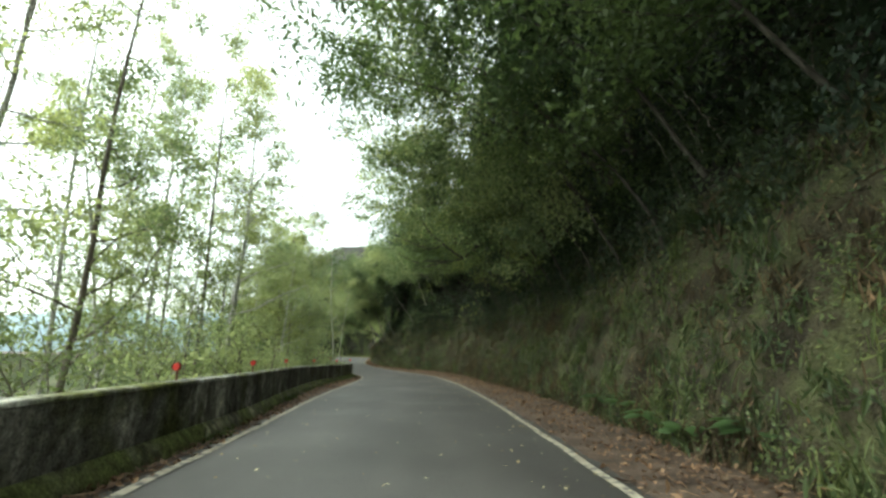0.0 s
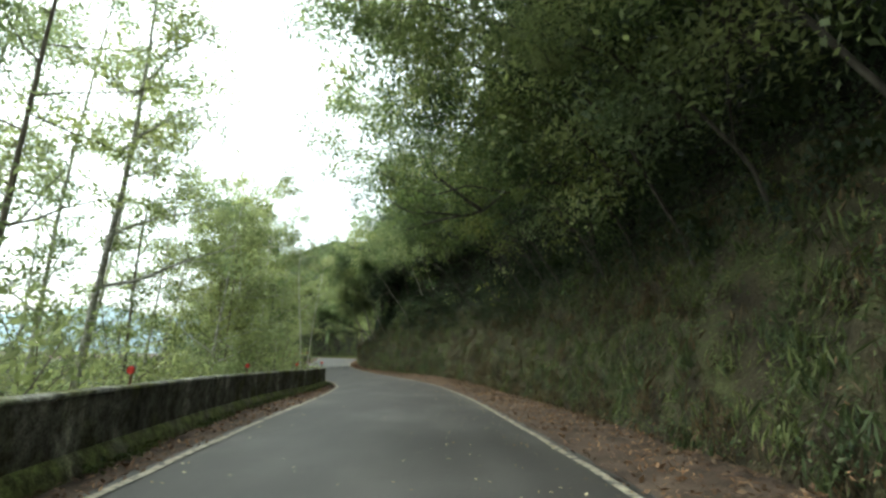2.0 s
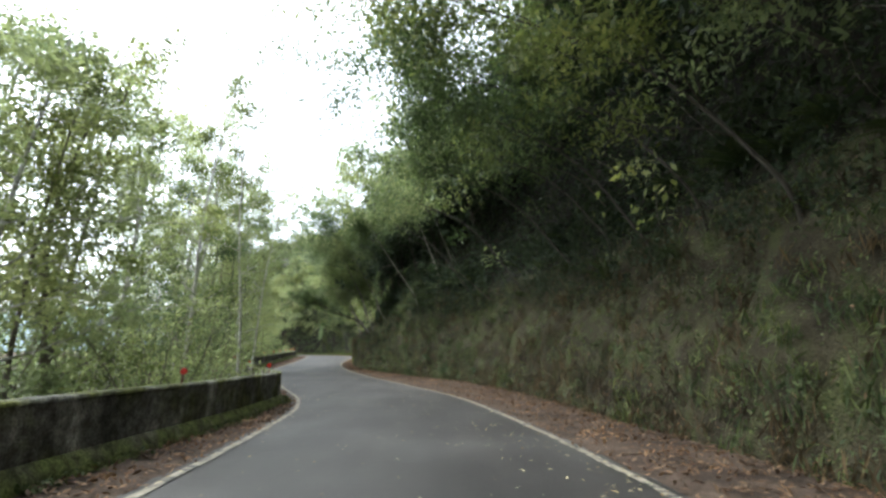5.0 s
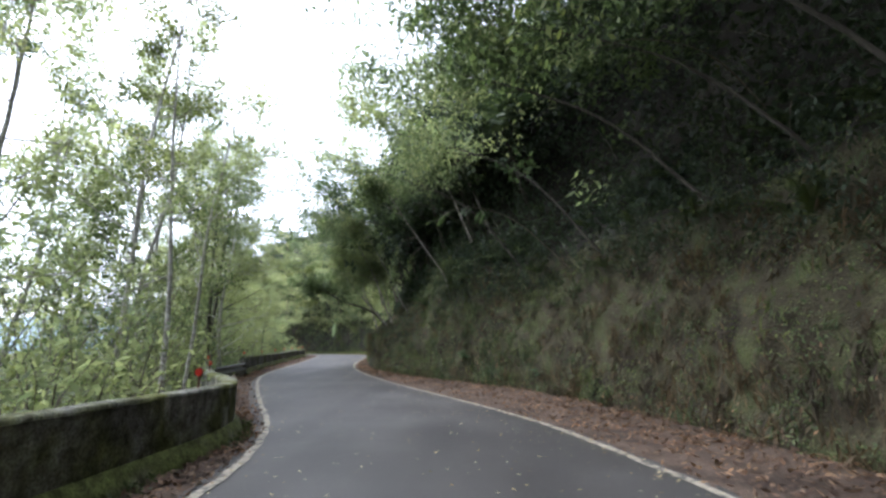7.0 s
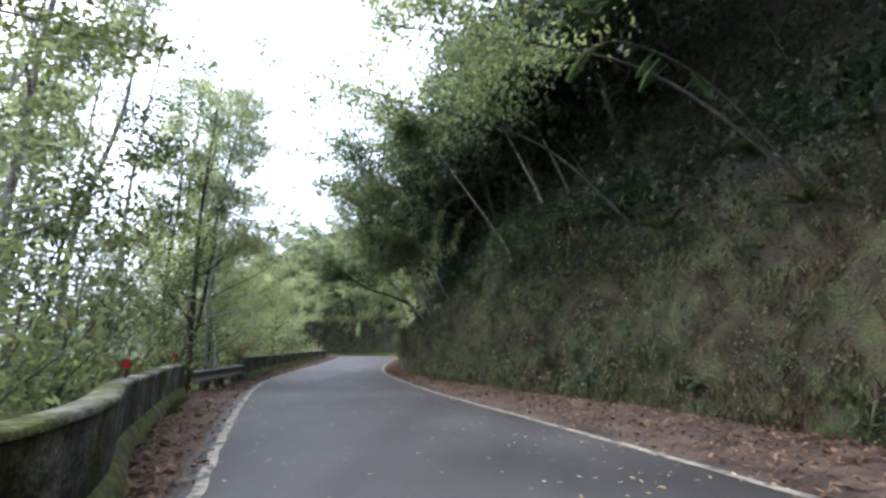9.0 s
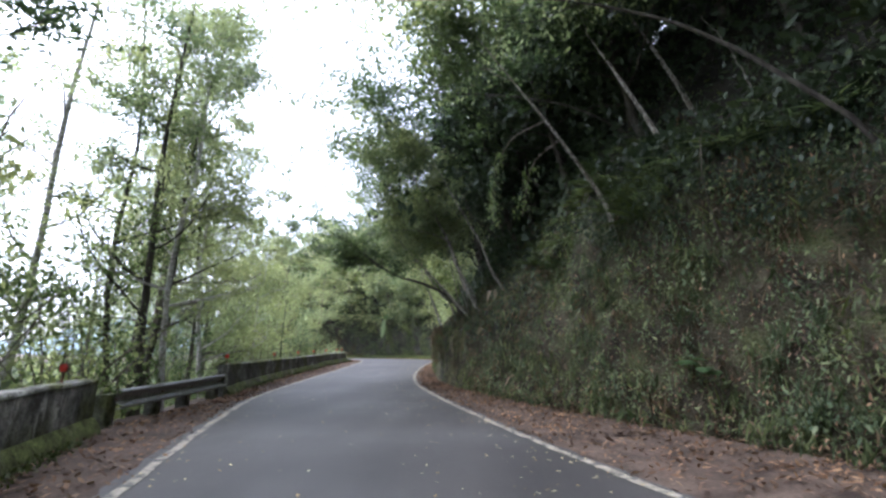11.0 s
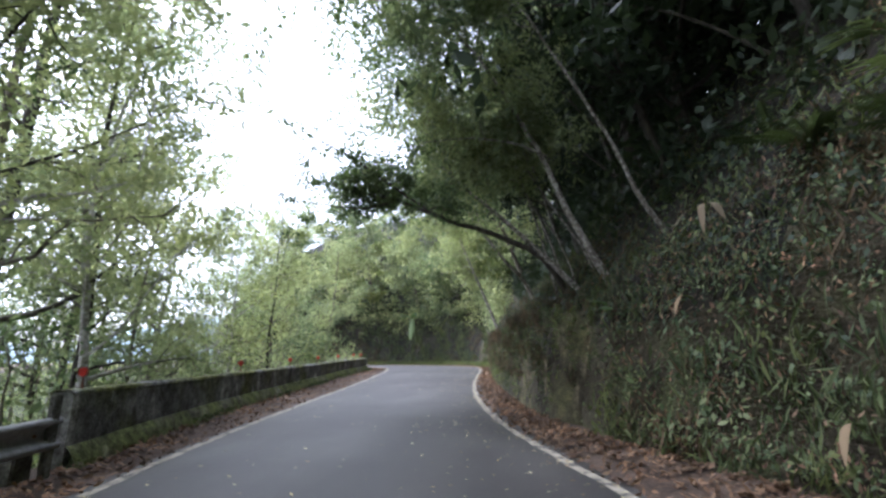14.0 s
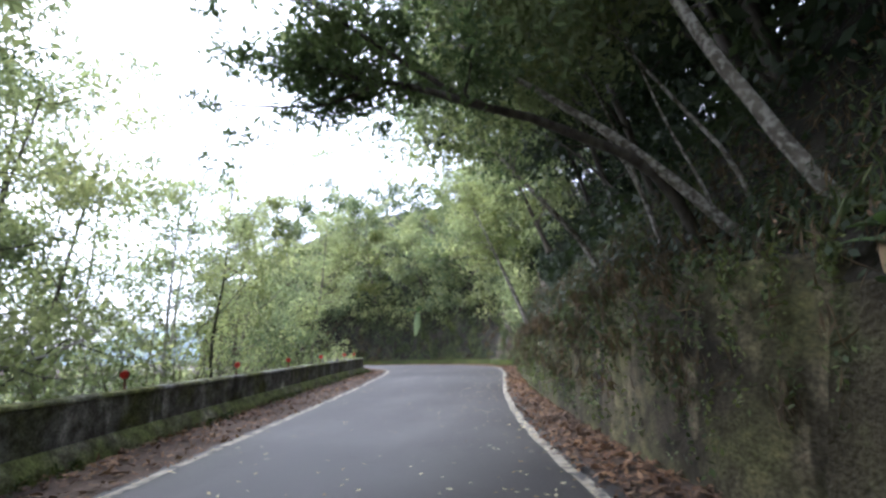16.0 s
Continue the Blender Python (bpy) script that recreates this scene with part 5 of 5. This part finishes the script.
banana.location = (-17.7, 84.6, float(level(84.6)) + 2.2)
tagged(banana, "banana plant with one long pale leaf hanging over the bend", "banana plant")
v, f = tube(np.array([(0, 0, -0.3), (-0.1, -0.1, 0.9), (-0.3, -0.4, 1.9)]), [0.11, 0.09, 0.06], 8)
mesh_object("stem", v, f, LEAF_BANK, banana, smooth=True)
for k, (turn, dip, length, bend) in enumerate([(-1.9, 1.35, 2.0, 0.05), (-2.6, -0.5, 1.5, 0.5), (-1.2, -0.6, 1.5, 0.5), (2.6, -0.4, 1.6, 0.45), (-0.4, -0.3, 1.5, 0.5), (1.4, -0.7, 1.4, 0.4)]):
    v, f = broad_blade(length, 0.62 if k == 0 else 0.34, bend)
    blade = mesh_object("leaf_blade", v, f, LEAF_PALE if k == 0 else LEAF_BROAD, banana, smooth=True)
    blade.location = (-0.3, -0.4, 1.9)
    blade.rotation_euler = (0, dip, turn)

# grass strip under the far bank
n_g = 9000
k = rng.integers(int(len(foot) * 0.7), len(foot) - 12, n_g)
q = foot[k] - foot_n[k] * rng.uniform(-0.3, 0.9, (n_g, 1)) + rng.normal(size=(n_g, 2)) * 0.1
v, f = leaf_mesh(np.c_[q, level(q[:, 1]) + rng.uniform(0.02, 0.28, n_g)], 0.26, 0.0, -1.2, 0.14, 27)
stuff("verge_grass", "bright green grass along the foot of the bank", "grass", v, f, LEAF_YELLOW)
# tufts at the foot of the parapets
line = np.vstack([wall_line, wall2_line])
nn = np.vstack([wall_n, wall2_n])
n_m = 16000
k = rng.integers(0, len(line), n_m)
q = line[k] - nn[k] * rng.uniform(0.08, 0.3, (n_m, 1)) + rng.normal(size=(n_m, 2)) * 0.06
q = np.c_[q, level(q[:, 1]) + rng.uniform(0, 0.1, n_m)]
keep = (lumpy(q, 1.6, 6.0) > np.where(q[:, 1] > 48, -0.1, 0.1))
v, f = leaf_mesh(q[keep], 0.075, 0.2, -0.6, 0.36, 28)
stuff("wall_foot_weeds", "small green weeds along the foot of the parapet", "weeds", v, f, LEAF_BANK)

# leafy scrub covering the bank round the bend
n_b = 34000
i0 = int(np.argmin(np.abs(foot[:, 1] - 70.5)))
u, v_ = rng.uniform(i0, len(foot) - 2, n_b), rng.uniform(2.5, 10, n_b)
p, nrm = on_hill(u, v_)
keep = lumpy(p, 1.8, 2.5) + rng.uniform(-0.5, 0.5, n_b) > -0.2 + 0.45 * (v_ < 4) + 2.0 * ((p[:, 1] > 79) & (v_ < 6))
p = p[keep] + nrm[keep] * rng.uniform(0, 1.5, (keep.sum(), 1)) * np.clip((v_[keep, None] - 3) / 3, 0.15, 1)
v, f = leaf_mesh(p, 0.24, 0.5, 0.5, 0.5, 29)
stuff("bend_scrub", "light green scrub on the bank round the bend", "scrub", v, f, LEAF_GLARE)

# bushy growth hanging over the bank of the bend; the hollow under it has its shade painted on the floor
n_k, per = 520, 62
i0, i1 = int(np.argmin(np.abs(foot[:, 1] - 73))), len(foot) - 3
k = rng.integers(i0, i1, n_k)
d = rng.uniform(0.2, 5.0, n_k)
z0 = np.interp(foot[k, 1], [73, 79, 86, 90], [3.8, 3.3, 2.7, 2.3])
q = np.c_[foot[k] + foot_n[k] * d[:, None] + rng.normal(size=(n_k, 2)) * 0.3, level(foot[k, 1]) + z0 + rng.uniform(0, 1, n_k) ** 1.3 * (1.6 + 1.5 * d)]
for part_no, (name, mat) in enumerate((("bend_bushes", LEAF_GLARE), ("bend_bushes", LEAF_YELLOW), ("bend_bushes", LEAF_LIGHT))):
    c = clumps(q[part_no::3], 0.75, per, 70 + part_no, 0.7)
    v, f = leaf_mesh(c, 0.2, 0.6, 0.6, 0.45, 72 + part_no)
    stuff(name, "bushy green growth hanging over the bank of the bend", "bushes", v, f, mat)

# foliage hanging in curtains over the lip of the cutting
n_s, per = 1500, 28
u = rng.uniform(4, np.argmin(np.abs(foot[:, 1] - 47)), n_s)
v_ = rng.uniform(5.6, 9.2, n_s)
p, nrm = on_hill(u, v_)
fall = rng.uniform(0.4, 1.0, n_s) ** 1.5 * np.interp(v_, [5.6, 9.2], [0.7, 2.6]) * np.interp(p[:, 1], [6, 14, 26, 30, 42, 45], [1.0, 1.35, 1.35, 1.8, 1.8, 1.0])
ii = u.astype(int)
out = rng.uniform(0.15, 1.0, n_s) * np.interp(v_, [5.6, 9.2], [0.5, 1.5])
start = p - np.c_[foot_n[ii] * out[:, None], -rng.uniform(0.1, 0.7, n_s)]
w = rng.uniform(0, 1, (n_s, per))
c = start[:, None] - np.stack([0 * w, 0 * w, w * fall[:, None]], -1) + rng.normal(size=(n_s, per, 3)) * 0.13
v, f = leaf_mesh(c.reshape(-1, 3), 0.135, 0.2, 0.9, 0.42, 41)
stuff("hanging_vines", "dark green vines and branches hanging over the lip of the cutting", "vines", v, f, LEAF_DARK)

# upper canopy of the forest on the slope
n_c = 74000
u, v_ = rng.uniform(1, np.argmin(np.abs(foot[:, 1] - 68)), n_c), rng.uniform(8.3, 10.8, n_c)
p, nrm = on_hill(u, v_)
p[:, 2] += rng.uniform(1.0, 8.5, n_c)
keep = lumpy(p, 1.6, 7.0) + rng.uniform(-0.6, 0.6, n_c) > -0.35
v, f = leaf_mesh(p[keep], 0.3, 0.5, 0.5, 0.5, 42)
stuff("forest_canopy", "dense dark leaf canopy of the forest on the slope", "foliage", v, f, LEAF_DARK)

# closed leaf roof over the forest, from the overhang back up the slope, mostly unseen and added to block the sky
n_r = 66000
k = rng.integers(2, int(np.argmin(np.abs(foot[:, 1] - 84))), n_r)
# the added roof's edge by y sets how much sky reaches the bank
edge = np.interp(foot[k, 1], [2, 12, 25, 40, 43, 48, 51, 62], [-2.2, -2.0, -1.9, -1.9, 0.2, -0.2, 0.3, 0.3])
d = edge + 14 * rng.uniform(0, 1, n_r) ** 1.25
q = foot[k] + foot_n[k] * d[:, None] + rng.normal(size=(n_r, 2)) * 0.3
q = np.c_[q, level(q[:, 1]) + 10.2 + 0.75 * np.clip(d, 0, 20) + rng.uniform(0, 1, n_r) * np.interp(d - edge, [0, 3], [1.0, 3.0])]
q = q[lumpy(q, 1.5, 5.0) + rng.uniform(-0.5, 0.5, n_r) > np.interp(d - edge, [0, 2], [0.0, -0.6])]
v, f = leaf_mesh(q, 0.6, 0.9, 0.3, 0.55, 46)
stuff("shade_roof", "closed dark leaf roof added above the cutting to block sky light", "foliage", v, f, LEAF_DARK)

# broad leaves and dead leaves lying on the lower bank
n_l = 13000
i0, i1 = (int(np.argmin(np.abs(foot[:, 1] - y))) for y in (42.5, 51.6))
u, v_ = rng.uniform(i0, i1, n_l), rng.uniform(0.4, 8.5, n_l)
p, nrm = on_hill(u, v_)
keep = (lumpy(p, 0.45, 8.0) + rng.uniform(-0.5, 0.5, n_l) > 0.2) & ~(walled(p[:, 1]) & (v_ < 5))
p = p[keep] + nrm[keep] * rng.uniform(0.1, 0.42, (keep.sum(), 1))
v, f = leaf_mesh(p, 0.05 + 0.07 * rng.uniform(0, 1, len(p)) ** 3, 0.4, 0.8, 0.42, 43, nrm[keep], oval=True)
stuff("bank_broadleaf", "clumps of broad green leaves on the lower bank", "plants", v, f, LEAF_FRESH)
n_l = 5200
u, v_ = np.where(rng.uniform(0, 1, n_l) < 0.5, rng.uniform(8, i1, n_l), rng.uniform(i0, i1, n_l)), rng.uniform(0.2, 7, n_l)
p, nrm = on_hill(u, v_)
keep = ~(walled(p[:, 1]) & (v_ < 5))
p = p[keep] + nrm[keep] * rng.uniform(0.08, 0.34, (keep.sum(), 1))
v, f = leaf_mesh(p, 0.085, 0.3, 0.9, 0.3, 44, nrm[keep])
stuff("bank_dead_leaves", "dead brown leaves caught on the bank", "dead leaves", v, f, LITTER)


LEAF_DEAD = leaf_material("withered_leaf", (0.11, 0.08, 0.05), (0.16, 0.12, 0.08), (0.2, 0.15, 0.1), 0.15, 0.8)
for k, (x, y, z, n, ln) in enumerate([(-5.62, 50.13, 3.1, 3, 0.28), (-5.85, 50.3, 2.05, 1, 0.28), (-5.0, 49.1, 0.75, 1, 0.34), (-6.35, 52.6, 2.2, 1, 0.25)]):
    broad_plant("withered_plant", "withered pale brown leaves hanging from the bank", "dead plant", x, y, z, (-0.8, -0.6), n, ln, 0.09, 980 + k, LEAF_DEAD, 0.2, 1.4, 0.15)

# ivy standing out in clumps from the cutting
n_i, per = 800, 52
u, v_ = rng.uniform(38, i1, n_i), rng.uniform(0.8, 7.8, n_i)
p, nrm = on_hill(u, v_)
keep = (lumpy(p, 0.9, 9.0) > np.interp(p[:, 1], [24, 30, 41, 46], [-0.15, 0.15, 0.15, -0.15])) & ~(walled(p[:, 1]) & (v_ < 5))
p, nrm = p[keep], nrm[keep]
c = np.repeat(p, per, axis=0)
cn = np.repeat(nrm, per, axis=0)
d = rng.normal(size=c.shape) * np.repeat(rng.uniform(0.1, 0.24, len(p)), per)[:, None]
d[:, 2] *= 1.5
d -= cn * (d * cn).sum(1, keepdims=True) * 0.55
reach = np.exp(-(d**2).sum(1) / 0.05)[:, None] * np.repeat(rng.uniform(0.15, 0.42, len(p)), per)[:, None]
v, f = leaf_mesh(c + d + cn * reach, np.interp(c[:, 1], [40, 46], [0.08, 0.068]), 0.4, 0.6, 0.42, 45, cn * 0.8)
stuff("bank_ivy", "dark green ivy bulging in clumps from the cutting", "ivy", v, f, LEAF_BANK)


# ---- bare vines and dead sticks along the lip of the cutting ----
def stick(name, label, category, points, radius, mat, group):
    p = curve_through(points, 0.12)
    base = np.array(points[0], float)
    p[1:-1] += rng.normal(size=p[1:-1].shape) * radius * 0.8
    v, f = tube(p - base, radius * np.linspace(1, 0.35, len(p)), 5)
    ob = mesh_object(name, v, f, mat, smooth=True)
    ob.location = base
    return tagged(ob, label, category, group=group)


for k in range(26):
    i = int(rng.integers(14, np.argmin(np.abs(foot[:, 1] - 46))))
    pp, nn = on_hill(np.array([float(i)]), np.array([rng.uniform(6.5, 8.5)]))
    q = pp[0]
    o = -foot_n[i]
    a, b = rng.uniform(0.3, 1.0), rng.uniform(1.2, 2.6)
    if k % 2:
        stick("vine", "bare brown vine hanging down the cutting", "vine", [q, q + np.array([o[0] * a, o[1] * a, 0.2]), q + np.array([o[0] * a * 1.1, o[1] * a * 1.1 + rng.normal() * 0.15, -b * 0.5]), q + np.array([o[0] * a * 0.7, o[1] * a * 0.7 + rng.normal() * 0.3, -b])], 0.012, BARK_BROWN, "hanging vines")
    else:
        stick("dead_branch", "dead grey branch sticking out of the bank", "branch", [q, q + np.array([o[0] * a, o[1] * a, 0.5 * b]), q + np.array([o[0] * a * 2.2, o[1] * a * 2.2 + rng.normal() * 0.4, 0.75 * b])], 0.02, BARK_GREY, "dead branches")
